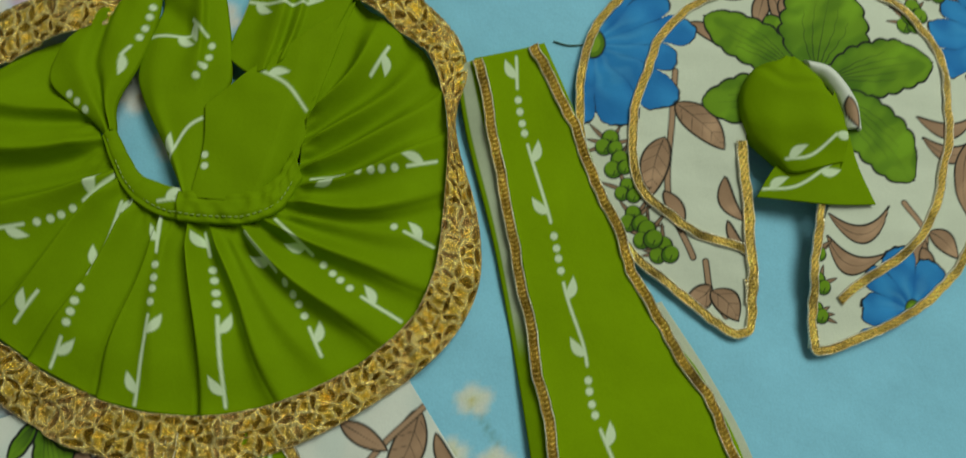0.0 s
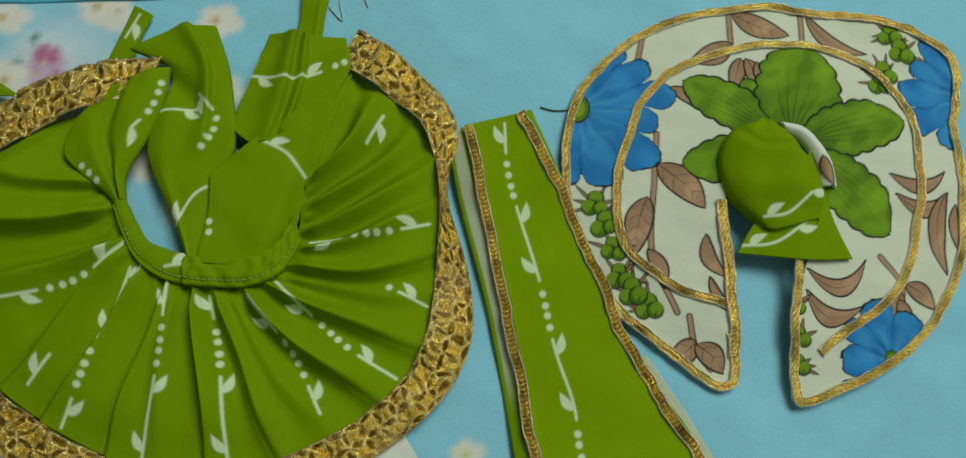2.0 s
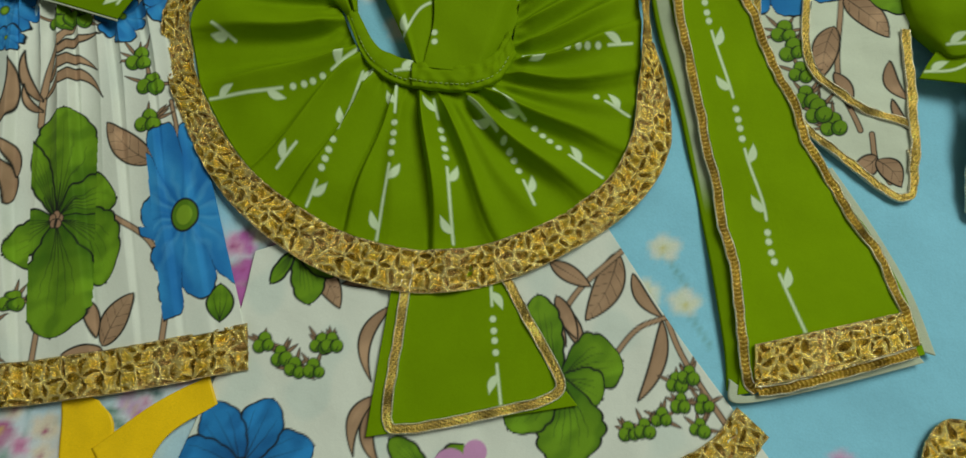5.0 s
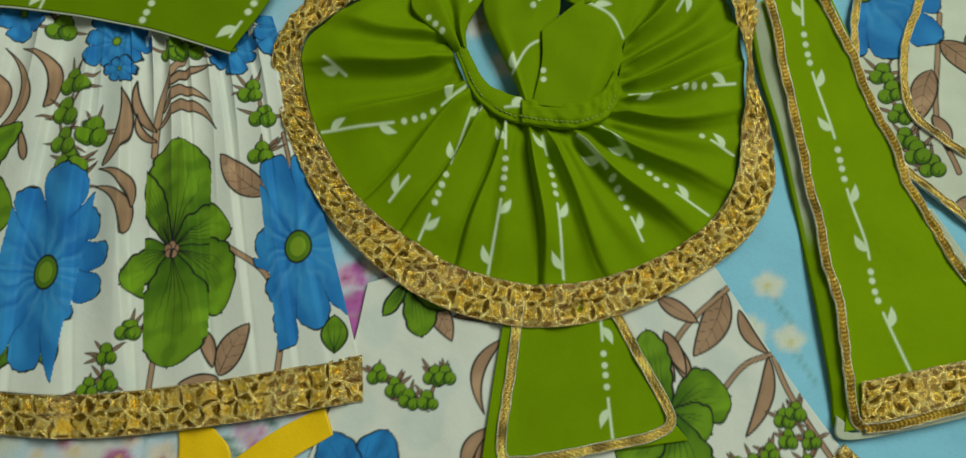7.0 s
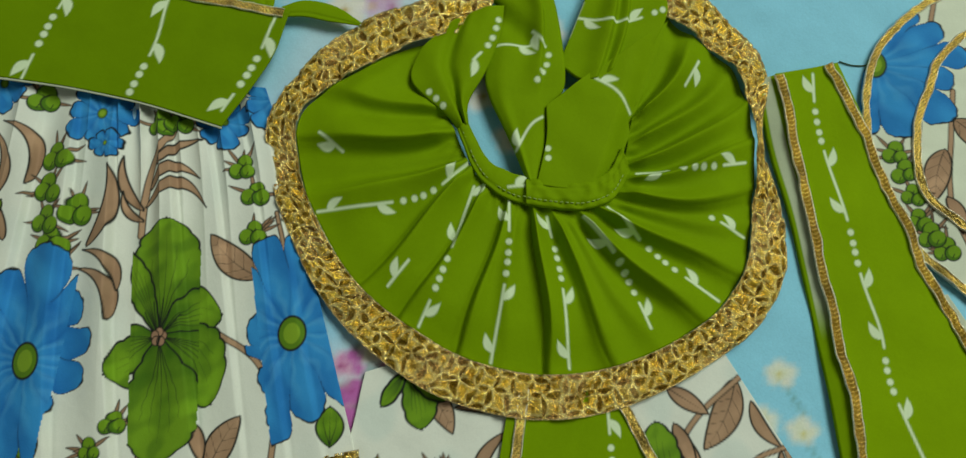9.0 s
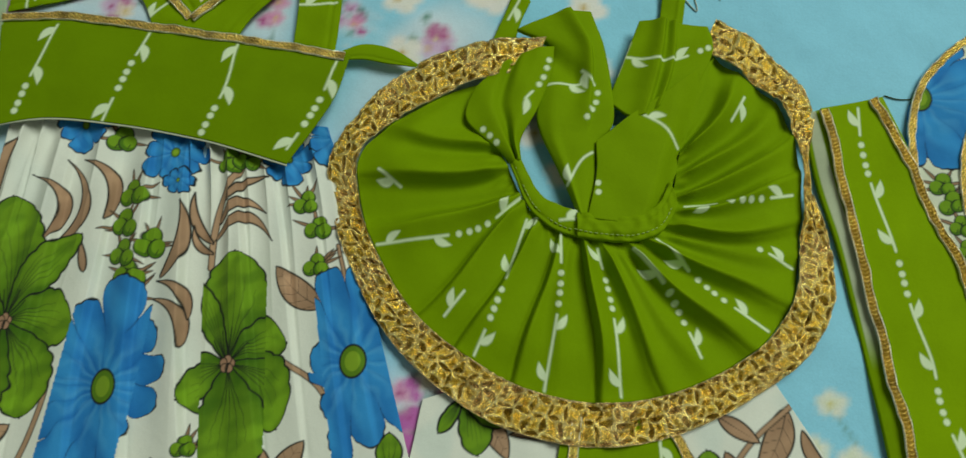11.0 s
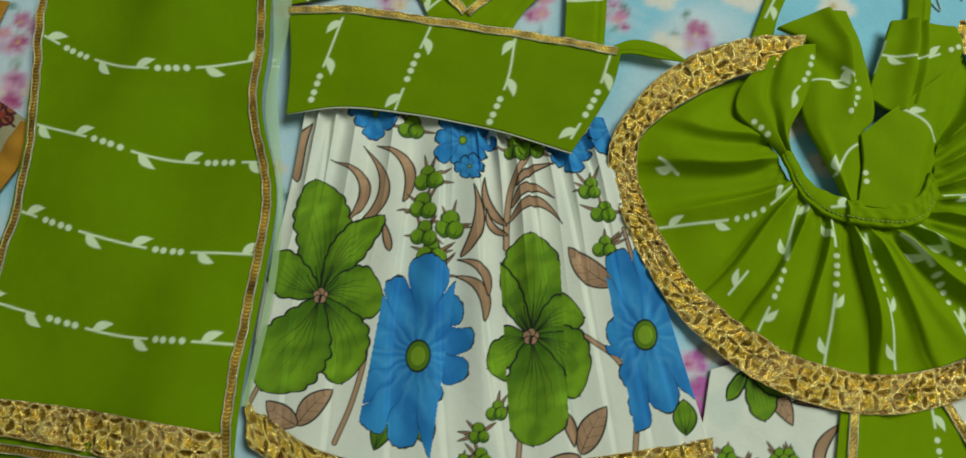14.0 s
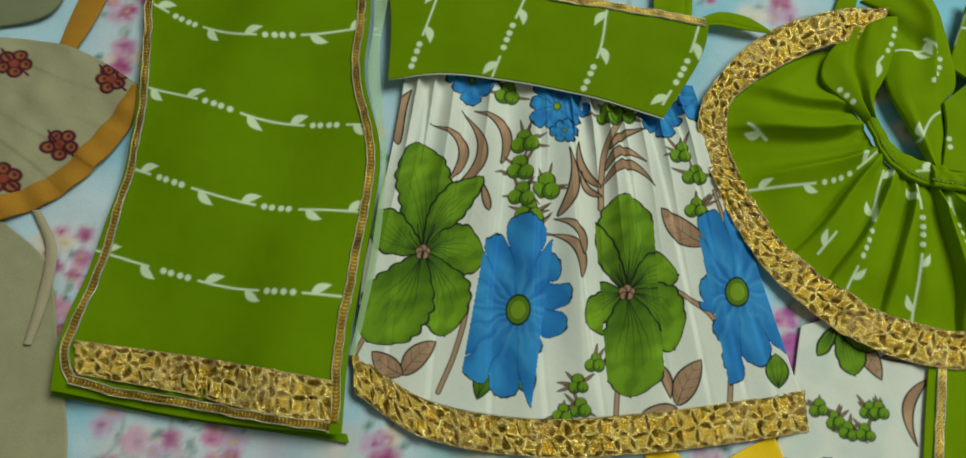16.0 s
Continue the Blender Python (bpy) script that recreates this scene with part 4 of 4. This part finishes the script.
xy, u, v = loft([INN, OUT], step=0.6)
x, y = xy[..., 0], xy[..., 1]
dye = Dye(x, y, (0.68, 0.72, 0.58), 0.55)
for pts in ([(172, 303), (171, 280)], [(213, 303), (211, 280)], [(124, 290), (118, 262)], [(127, 225), (125, 200), (122, 160), (134, 130)], [(240, 160), (250, 144), (246, 128)], [(140, 128), (143, 112), (150, 102)]):
    stem(dye, pts, 2.4)
for x0, y0, x1, y1, w, b in ((171, 280, 148, 268, 13, 2), (174, 300, 204, 286, 14, -3), (216, 300, 247, 276, 9, -7), (135, 252, 158, 236, 8, 2), (127, 208, 150, 184, 15, 2), (121, 190, 114, 160, 14, -2), (120, 162, 128, 142, 8, 2), (150, 170, 160, 148, 8, -4), (151, 148, 162, 130, 5, -2), (143, 116, 130, 108, 11, 2), (143, 114, 156, 100, 12, 2), (250, 205, 282, 208, 8, -8), (252, 194, 282, 196, 9, -9), (281, 196, 276, 152, 10, -6), (286, 190, 290, 160, 7, -4), (201, 153, 232, 158, 9, -12), (200, 142, 228, 134, 10, -10), (252, 146, 268, 134, 10, 2), (249, 142, 244, 126, 9, 0), (248, 138, 254, 124, 8, 0), (175, 270, 170, 252, 9, 0), (178, 270, 182, 252, 9, 2), (184, 268, 188, 254, 8, 0)):
    brown_leaf(dye, x0, y0, x1, y1, w, b)
daisy(dye, 86, 241, 50, 0.2, 13)
daisy(dye, 300, 252, 38, 0.6, 10)
daisy(dye, 243, 108, 30, 0.4, 9)
buds(dye, [(262, 288), (268, 278), (252, 258), (256, 264)], 6.0, 31)
buds(dye, [(94, 186), (98, 175), (103, 162), (106, 148), (120, 132), (112, 140)], 5.6, 32)
buds(dye, [(195, 118), (194, 104), (193, 134)], 4.5, 33)
bloom(dye, 196, 218, [(176, 258, 20, 0), (143, 256, 26, -3), (140, 208, 26, 2), (212, 279, 46, 0), (262, 236, 30, 3), (246, 172, 32, 5), (168, 180, 26, 0)], heart=False)
cloth("brim", xy, cap_z(x, y), cotton, cap, dye.done(), 2.0)
trim("outer_braid", [(161, 120), (162, 100), (158, 94), (150, 95), (128, 112), (102, 135), (83, 165), (79, 204), (84, 242), (104, 270), (134, 291), (180, 303), (221, 301), (262, 296), (288, 283), (296, 267), (291, 234), (291, 196), (283, 157), (262, 123), (232, 101), (200, 88), (192, 90), (192, 120), (197, 158)], cap_z, cap, 4.8, seed=21)
trim("inner_braid", MID, cap_z, cap, 4.8, seed=22)
trim("slit_braid", [(158, 188), (159, 172), (161, 150), (162, 108)], cap_z, cap, 5.6, seed=23, dz=1.2)
xy, u, v = loft([[(192, 232), (206, 228), (217, 212), (219, 196)], [(194, 226), (202, 222), (209, 210), (211, 196)]], step=0.8)
dye = Dye(xy[..., 0], xy[..., 1], WHITE)
brown_leaf(dye, 212, 212, 216, 196, 6)
cloth("rolled_rim", xy, 12 + 3 * np.sin(np.pi * u), cotton, cap, dye.done(), 3.0)
# green knot: a folded tail and a puffed loop over it
knot = green_patch("knot_tail", [[(165, 160), (172, 172), (185, 190), (196, 210)], [(200, 157), (202, 175), (204, 195), (204, 212)], [(224, 158), (216, 178), (211, 200), (206, 216)]], lambda x, y, u, v: 10.5 + 2.0 * np.sin(np.pi * u) + 2.0 * v, cap, [([(168, 164), (185, 166), (205, 180)], 2, 1)], colour=GREEN, label="folded green tail")
green_patch("knot_loop", [[(178, 230), (166, 226), (158, 210), (162, 190), (176, 176)], [(180, 231), (178, 218), (178, 200), (180, 186), (184, 172)], [(184, 231), (192, 224), (200, 208), (205, 192), (206, 178)], [(186, 230), (196, 222), (207, 208), (211, 190), (206, 175)]],
            lambda x, y, u, v: 12.5 + 11.0 * np.sqrt(np.clip(np.sin(np.pi * u), 0, 1)) * np.sin(np.pi * np.clip(0.15 + 0.8 * v, 0, 1)) ** 0.7 + 1.4 * np.sin(9 * u + 4 * v) * np.exp(-v * 3) + 0.9 * waves(x, y, 22, 7) - 1.6 * np.exp(-((v - 0.16 - 0.2 * u) / 0.05) ** 2), knot, [([(178, 178), (190, 180), (204, 192)], 4, 1)], thick=6.0, label="puffed green loop")

# ---- round pleated frock ----
frock = thing("round_frock", -110, 140, "round pleated green frock with white sprigs and gold lace border", "frock")
NECK = [(-148, 228), (-160, 214), (-161, 196), (-153, 178), (-141, 156), (-127, 145), (-110, 140), (-92, 139), (-78, 141), (-66, 148), (-60, 160), (-58, 175), (-56, 192), (-54, 206)]
FAN = [(-142, 241), (-182, 228), (-208, 213), (-238, 185), (-236, 150), (-216, 112), (-192, 85), (-158, 64), (-129, 53), (-96, 50), (-63, 56), (-31, 71), (-5, 92), (8, 117), (12, 150), (13, 187), (8, 214), (-2, 232), (-28, 252), (-37, 262)]
EDGE = [(-136, 262), (-184, 254), (-224, 232), (-255, 188), (-254, 152), (-232, 104), (-204, 68), (-163, 40), (-128, 29), (-92, 27), (-55, 36), (-18, 56), (14, 82), (30, 112), (29, 146), (17, 190), (22, 222), (13, 243), (-12, 268), (-34, 284)]
HEM, SEAM = spline(FAN, 400), spline(NECK, 400)


def share_of(curve, x, y):
    return float(np.argmin(np.hypot(curve[:, 0] - x, curve[:, 1] - y))) / 399


# fold crests: where each meets the hem and the neck seam, its height, the side it falls off sharply on, how crisp the crease is, and its gentle width
PLEATS = [(share_of(HEM, hx, hy), share_of(SEAM, nx, ny), high, turn, crisp, wide) for hx, hy, nx, ny, high, turn, crisp, wide in (
    (-222, 203, -160, 192, 3.5, 1, 0.0, 0.040), (-239, 172, -154, 178, 6.5, 1, 0.15, 0.045), (-228, 138, -146, 162, 5.5, -1, 0.2, 0.030), (-194, 87, -143, 158, 5.5, -1, 0.6, 0.032),
    (-172, 72, -134, 149, 5.0, -1, 0.8, 0.030), (-140, 56, -121, 143, 5.5, -1, 0.8, 0.034), (-118, 52, -116, 141, 2.0, -1, 0.0, 0.016), (-94, 50, -108, 140, 6.5, -1, 1.0, 0.030), (-58, 58, -98, 139, 6.0, -1, 0.3, 0.024), (-36, 69, -91, 139, 2.0, -1, 0.0, 0.020),
    (-14, 86, -84, 140, 6.5, -1, 0.2, 0.026), (6, 112, -74, 143, 6.0, -1, 0.2, 0.028), (11, 141, -68, 147, 3.0, -1, 0.0, 0.018), (12, 160, -64, 151, 6.5, -1, 0.2, 0.026),
    (13, 186, -60, 158, 6.0, 1, 0.3, 0.020), (6, 207, -59, 166, 6.5, 1, 0.2, 0.028), (0, 229, -58, 178, 4.0, 1, 0.0, 0.018), (-20, 248, -56, 192, 6.0, 1, 0.1, 0.020))]


def fan_h(v, u):
    """Overlapping folds: v runs round the hem, u out from the neck seam."""
    h = 7.0 + 0 * v
    fade = (0.35 + 0.65 * ramp(u, 0.0, 0.16)) * (1 - 0.55 * ramp(u, 0.55, 1.0))
    for k, (hem, seam, high, turn, crisp, wide) in enumerate(PLEATS):
        d = (v - seam - (hem - seam) * u - 0.006 * np.sin(3.0 * u + 1.7 * k) * np.sin(np.pi * u)) * turn
        gentle, steep = wide * (0.55 + 0.45 * u), 0.0055 + 0.006 * (1 - crisp)
        h = h + 1.65 * high * fade * np.where(d < 0, np.exp(-np.abs(d / gentle) ** 1.4), np.exp(-(d / steep) ** 2))
        h = h - crisp * 2.0 * np.exp(-((d - 0.0065) / 0.0020) ** 2) * ramp(u, 0.0, 0.1)
        h = h - (1 - crisp) * 2.4 * fade * np.exp(-((d - 0.020) / 0.014) ** 2)
    h = h + 0.7 * np.exp(-((u - 0.05) / 0.05) ** 2) * np.sin(2 * np.pi * v * 34) - 3.2 * ramp(u, 0.7, 1.0)
    return h + 0.6 * np.sin(2 * np.pi * (3.3 * v + u)) + 0.4 * np.sin(2 * np.pi * (7.1 * v - 1.3 * u) + 1.0)


xy, u, v = loft([NECK, FAN], step=0.72)
x, y = xy[..., 0], xy[..., 1]
dye = Dye(x, y, GREEN)
for points, start, flip in (([(-125, 54), (-120, 106), (-121, 142)], 0, 1), ([(-84, 54), (-91, 101), (-100, 134)], 0, 1), ([(-164, 70), (-153, 101), (-140, 150)], 26, 1), ([(-224, 128), (-190, 134), (-165, 142), (-143, 162)], 0, 1), ([(-42, 78), (-58, 108), (-82, 136)], 26, 1), ([(-6, 95), (-32, 111), (-69, 143)], 18, 1), ([(8, 173), (-17, 166), (-52, 162)], 26, 1), ([(8, 131), (-12, 140)], 26, 1), ([(-214, 163), (-228, 172)], 0, 1), ([(-182, 90), (-172, 104)], 0, 1), ([(-18, 232), (-26, 216)], 0, 1)):
    sprig(dye, points, start, flip)
cloth("pleated_skirt", xy, fan_h(v, u), crepe, frock, dye.done(), 3.0)
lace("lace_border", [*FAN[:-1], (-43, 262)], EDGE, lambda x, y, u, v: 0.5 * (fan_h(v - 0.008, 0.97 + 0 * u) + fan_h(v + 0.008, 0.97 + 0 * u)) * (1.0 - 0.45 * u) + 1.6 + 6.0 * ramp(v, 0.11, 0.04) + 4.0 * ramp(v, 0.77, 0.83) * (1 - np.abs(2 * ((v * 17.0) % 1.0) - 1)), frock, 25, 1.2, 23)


def drape(z0, bulge, folds, seed):
    def z(x, y, u, v):
        h = z0 + bulge * np.sqrt(np.clip(np.sin(np.pi * u), 0, 1)) + 0.9 * waves(x, y, 26, seed)
        for at, deep, wide in folds:
            d = u - at
            h = h + deep * (np.exp(-(d / wide) ** 2) * (d < 0) + np.exp(-(d / (wide * 0.25)) ** 2) * (d >= 0))
        return h
    return z


green_patch("back_strap", [[(-158, 296), (-162, 282), (-170, 258)], [(-147, 290), (-152, 276), (-156, 256)]], drape(3.0, 0.8, (), 1), frock, [([(-154, 290), (-160, 276)], 0, 1)])
green_patch("back_strap", [[(-66, 318), (-67, 290), (-70, 266)], [(-50, 318), (-53, 290), (-55, 266)]], drape(3.2, 0.6, ((0.75, 0.8, 0.1),), 2), frock)


def shoulder_z(x, y, u, v):
    """A shoulder strap whose near side rolls over into a rounded lip."""
    return 9.0 + 6.0 * np.sqrt(np.clip(np.sin(np.pi * np.clip(u * 0.8 + 0.06, 0, 1)), 0, 1)) - 4.5 * np.exp(-((u - 0.36 - 0.25 * v) / 0.09) ** 2) + 1.5 * np.exp(-((u - 0.75) / 0.14) ** 2) + 0.8 * waves(x, y, 26, 3) - 2.0 * ramp(v, 0.7, 1.0)


def centre_z(x, y, u, v):
    """The crossing strap: a ridge along its free side, a tuck near the other, and a diagonal hollow across."""
    h = 9.5 + 3.2 * np.sqrt(np.clip(np.sin(np.pi * np.clip(u, 0, 1)), 0, 1)) + 0.7 * waves(x, y, 24, 4)
    d = u - 0.72 + 0.10 * v
    h = h + 4.5 * (np.exp(-(d / 0.16) ** 2) * (d < 0) + np.exp(-(d / 0.03) ** 2) * (d >= 0)) * ramp(v, 0.62, 0.45)
    return h - 4.2 * np.exp(-((v - 0.22 - 0.25 * u) / 0.07) ** 2) * ramp(u, 0.75, 0.4) + 1.4 * np.exp(-((u - 0.18) / 0.12) ** 2) * ramp(v, 0.3, 0.5)


green_patch("shoulder_strap", [[(-165, 239), (-177, 223), (-180, 207), (-170, 196), (-158, 187), (-150, 178)], [(-150, 248), (-156, 225), (-158, 208), (-154, 194), (-149, 181)], [(-131, 255), (-132, 237), (-139, 214), (-147, 196), (-146, 182)]], shoulder_z, frock, [([(-133, 248), (-137, 232), (-146, 219)], 44, 1), ([(-170, 200), (-160, 191)], 46, 1)], thick=3.0)
green_patch("bodice_panel", [[(-154, 266), (-133, 256), (-134, 234), (-139, 216), (-136, 201), (-123, 176), (-112, 153)], [(-128, 278), (-118, 250), (-118, 225), (-120, 203), (-112, 176), (-108, 151)], [(-110, 281), (-100, 253), (-94, 212), (-102, 197), (-103, 183), (-104, 150)]], centre_z, frock, [([(-147, 219), (-135, 230), (-112, 232)], 2, 1), ([(-119, 169), (-112, 184), (-104, 191)], 3, 1), ([(-114, 240), (-104, 226), (-112, 206)], 30, 1)], thick=2.5)
green_patch("bodice_panel", [[(-81, 277), (-90, 248), (-98, 223)], [(-66, 277), (-71, 245), (-82, 213)], [(-54, 276), (-56, 250), (-66, 222)], [(-40, 276), (-37, 260), (-44, 240)]], drape(9.0, 1.8, ((0.36, 5.5, 0.13), (0.52, 4.0, 0.08)), 5), frock, [([(-88, 252), (-64, 251), (-38, 262)], 2, -1), ([(-93, 240), (-86, 262)], 4, 1)], thick=2.5)
green_patch("bodice_panel", [[(-104, 196), (-103, 176), (-107, 150)], [(-83, 215), (-82, 185), (-92, 149)], [(-62, 232), (-66, 195), (-78, 149)], [(-36, 256), (-52, 203), (-59, 175), (-67, 157)]], lambda x, y, u, v: 13.0 + 1.6 * np.sqrt(np.clip(np.sin(np.pi * np.clip(u * 0.75 + 0.02, 0, 1)), 0, 1)) - 7.0 * ramp(u, 0.62, 1.0) + 0.6 * waves(x, y, 34, 6), frock, [([(-78, 214), (-66, 208), (-56, 196)], 2, 1), ([(-102, 172), (-101, 160)], 46, 1)], thick=2.5)
green_patch("waist_band", [[(-113, 153), (-96, 153), (-80, 154), (-68, 161), (-61, 176)], [(-112, 139), (-94, 138), (-79, 139), (-65, 146), (-56, 162)]], lambda x, y, u, v: 13.5 + 1.6 * np.sin(np.pi * np.clip(u, 0, 1)) - 0.7 * np.exp(-((u - 0.8) / 0.06) ** 2) - 0.6 * np.exp(-((u - 0.25) / 0.06) ** 2) + 0.25 * np.sin(52 * v + 4 * u + 3 * np.sin(9 * v)) * np.sin(np.pi * u) + 0.6 * waves(x, y, 10, 13) - 3.0 * ramp(v, 0.6, 1.0), frock, thick=4.0, label="gathered green waist band")
binding = green_patch("neck_binding", [[(-147, 184), (-134, 163), (-122, 157), (-110, 154)], [(-152, 179), (-140, 155), (-125, 143), (-108, 139)]], lambda x, y, u, v: 11.4 + 1.2 * np.sin(np.pi * u) - 0.5 * np.exp(-((u - 0.82) / 0.06) ** 2) + 0.4 * np.sin(30 * v + 3 * u) + 0.4 * np.sin(13 * v), frock, [([(-122, 148), (-110, 150)], 2, 1)], thick=3.0)
for k, at in enumerate(np.linspace(0.03, 0.97, 40)):
    p, d = spline([(-150, 180), (-138, 157), (-124, 146), (-109, 142), (-92, 141), (-79, 142), (-66, 149), (-59, 162)], 400)[[int(at * 399), int(at * 399) + 1]]
    t = (d - p) / np.linalg.norm(d - p)
    side = np.array([-t[1], t[0]])
    xy, u, v = loft([[p - t * 0.9 - side * 0.25, p + t * 0.9 - side * 0.25], [p - t * 0.9 + side * 0.25, p + t * 0.9 + side * 0.25]], nu=3, nv=4)
    cloth("stitch", xy, (12.4 if at < 0.45 else 14.9 - 3.0 * max(0.0, (at - 0.78) / 0.22)) + 0.2 * np.sin(np.pi * u) * np.sin(np.pi * v), stitching, binding, None, 0.4)

# ---- beige garments at the sheet's edge ----
beige = thing("embroidered_cap", -700, 140, "beige cap with maroon embroidered flowers and mustard border", "cap")
BEIGE = (0.36, 0.335, 0.20)


def beige_z(x, y, *_):
    crease = 0
    for k in range(5):
        d = (y - 175 + 22 * k) * 0.9 + (x + 700) * (0.25 + 0.12 * k) + 3 * np.sin(x / 23 + k)
        crease = crease + (0.5 + 0.4 * np.sin(x / 31 + 2 * k)) * (np.exp(-(d / 7) ** 2) * (d > 0) + np.exp(-(d / 1.6) ** 2) * (d <= 0))
    return crease + 2.6 + 1.2 * waves(x, y, 48, 120) + 0.6 * waves(x, y, 20, 121) + 2.5 * np.exp(-(((x + 700) - 0.2 * (y - 140)) / 14) ** 2)


xy, u, v = loft([[(-800, 170), (-740, 192), (-705, 193), (-668, 185), (-632, 167)], [(-800, 60), (-745, 66), (-704, 78), (-672, 100), (-640, 148)]], step=1.0)
x, y = xy[..., 0], xy[..., 1]
dye = Dye(x, y, BEIGE, 0.9)
for k, (cx, cy) in enumerate(((-721, 175), (-676, 120), (-652, 170), (-707, 93), (-760, 140))):
    for j in range(5):
        a = j * 1.257 + k
        bx, by = cx + 7.5 * math.cos(a) * (1 + 0.25 * math.sin(3 * j + k)), cy + 6.5 * math.sin(a)
        dye.dot(bx, by, 5.6, (0.085, 0.010, 0.022), 1.2)
        dye.dot(bx, by, 3.2, (0.30, 0.11, 0.035), 1.2)
        dye.dot(bx + 0.6, by + 0.4, 1.5, (0.12, 0.02, 0.03))
    dye.line([(cx - 10, cy + 9), (cx - 4, cy + 3), (cx + 12, cy - 8)], 1.6, (0.085, 0.010, 0.022))
    dye.dot(cx, cy, 3, (0.28, 0.05, 0.03))
cloth("crown", xy, beige_z(x, y), beige_cotton, beige, dye.done(), 2.0)
MUSTARD = (0.42, 0.20, 0.02)
green_patch("border", [[(-800, 64), (-745, 68), (-704, 82), (-672, 104), (-648, 140), (-636, 166)], [(-800, 48), (-745, 54), (-700, 66), (-664, 88), (-638, 124), (-624, 164)]], lambda x, y, u, v: beige_z(x, y) + 1.0 + 1.8 * np.sin(np.pi * u) + 0.5 * np.sin(70 * v), beige, colour=MUSTARD, material=beige_cotton, label="gathered mustard border")
green_patch("tie", [[(-682, 250), (-690, 215), (-694, 188)], [(-664, 250), (-672, 215), (-682, 188)]], lambda x, y, u, v: 2.6 + np.sin(np.pi * u), beige, colour=MUSTARD, material=beige_cotton, label="mustard tie")
pants = thing("beige_trousers", -700, -40, "plain beige cotton trousers with a drawstring", "trousers")
green_patch("leg", [[(-840, 66), (-840, -160)], [(-740, 66), (-735, -160)], [(-704, 66), (-668, 40), (-648, -10), (-628, -76), (-622, -160)]], lambda x, y, u, v: 1.8 + 1.0 * waves(x, y, 80, 130), pants, colour=BEIGE, material=beige_cotton, step=1.3)
green_patch("drawstring", [[(-684, 74), (-669, 50), (-667, 19), (-669, -12)], [(-678, 74), (-662, 50), (-660, 19), (-664, -12)]], lambda x, y, u, v: 3.6 + np.sin(np.pi * u), pants, colour=(0.42, 0.36, 0.24), material=beige_cotton)
pouch = thing("khaki_cloth", -735, 225, "folded khaki cloth with a piped edge", "cloth")
green_patch("fold", [[(-800, 250), (-760, 245), (-700, 250)], [(-800, 195), (-745, 200), (-706, 214), (-694, 245)]], lambda x, y, u, v: 3.2 + 1.5 * np.sin(np.pi * u) ** 0.5, pouch, colour=(0.20, 0.22, 0.12), material=beige_cotton, step=1.2)


# ---- loose threads on the sheet, and a green tab below the frock ----
thread_dark = fabric("dark_thread", (0.06, 0.09, 0.03), rough=0.8)
thread_pale = fabric("pale_thread", (0.55, 0.58, 0.50), rough=0.8)


def thread(points, material, label):
    ob = thing("loose_thread", *points[0], label, "thread", "loose threads on the sheet")
    p = spline(points, int(length(points) / 1.2) + 4)
    t = np.gradient(p, axis=0)
    t /= np.linalg.norm(t, axis=1)[:, None]
    side = np.stack([-t[:, 1], t[:, 0]], 1)
    across = np.array([-0.3, -0.15, 0.15, 0.3])
    xy = p[:, None] + side[:, None] * across[None, :, None]
    z = sheet_z(xy[..., 0], xy[..., 1]) + 0.9 + np.array([0, 0.35, 0.35, 0])[None]
    cloth("strand", xy, z, material, ob, None, 0.4)


thread([(66, 242), (74, 240), (86, 241)], thread_dark, "short dark loose thread beside the cap")
thread([(-52, 300), (-44, 292), (-46, 306), (-36, 312), (-30, 300)], thread_pale, "pale curled loose thread near the hem")
thread([(-20, 318), (20, 314), (60, 322)], thread_dark, "thin dark loose thread along the hem")
thread([(-480, -62), (-440, -70), (-400, -66)], thread_pale, "pale loose thread below the skirt")
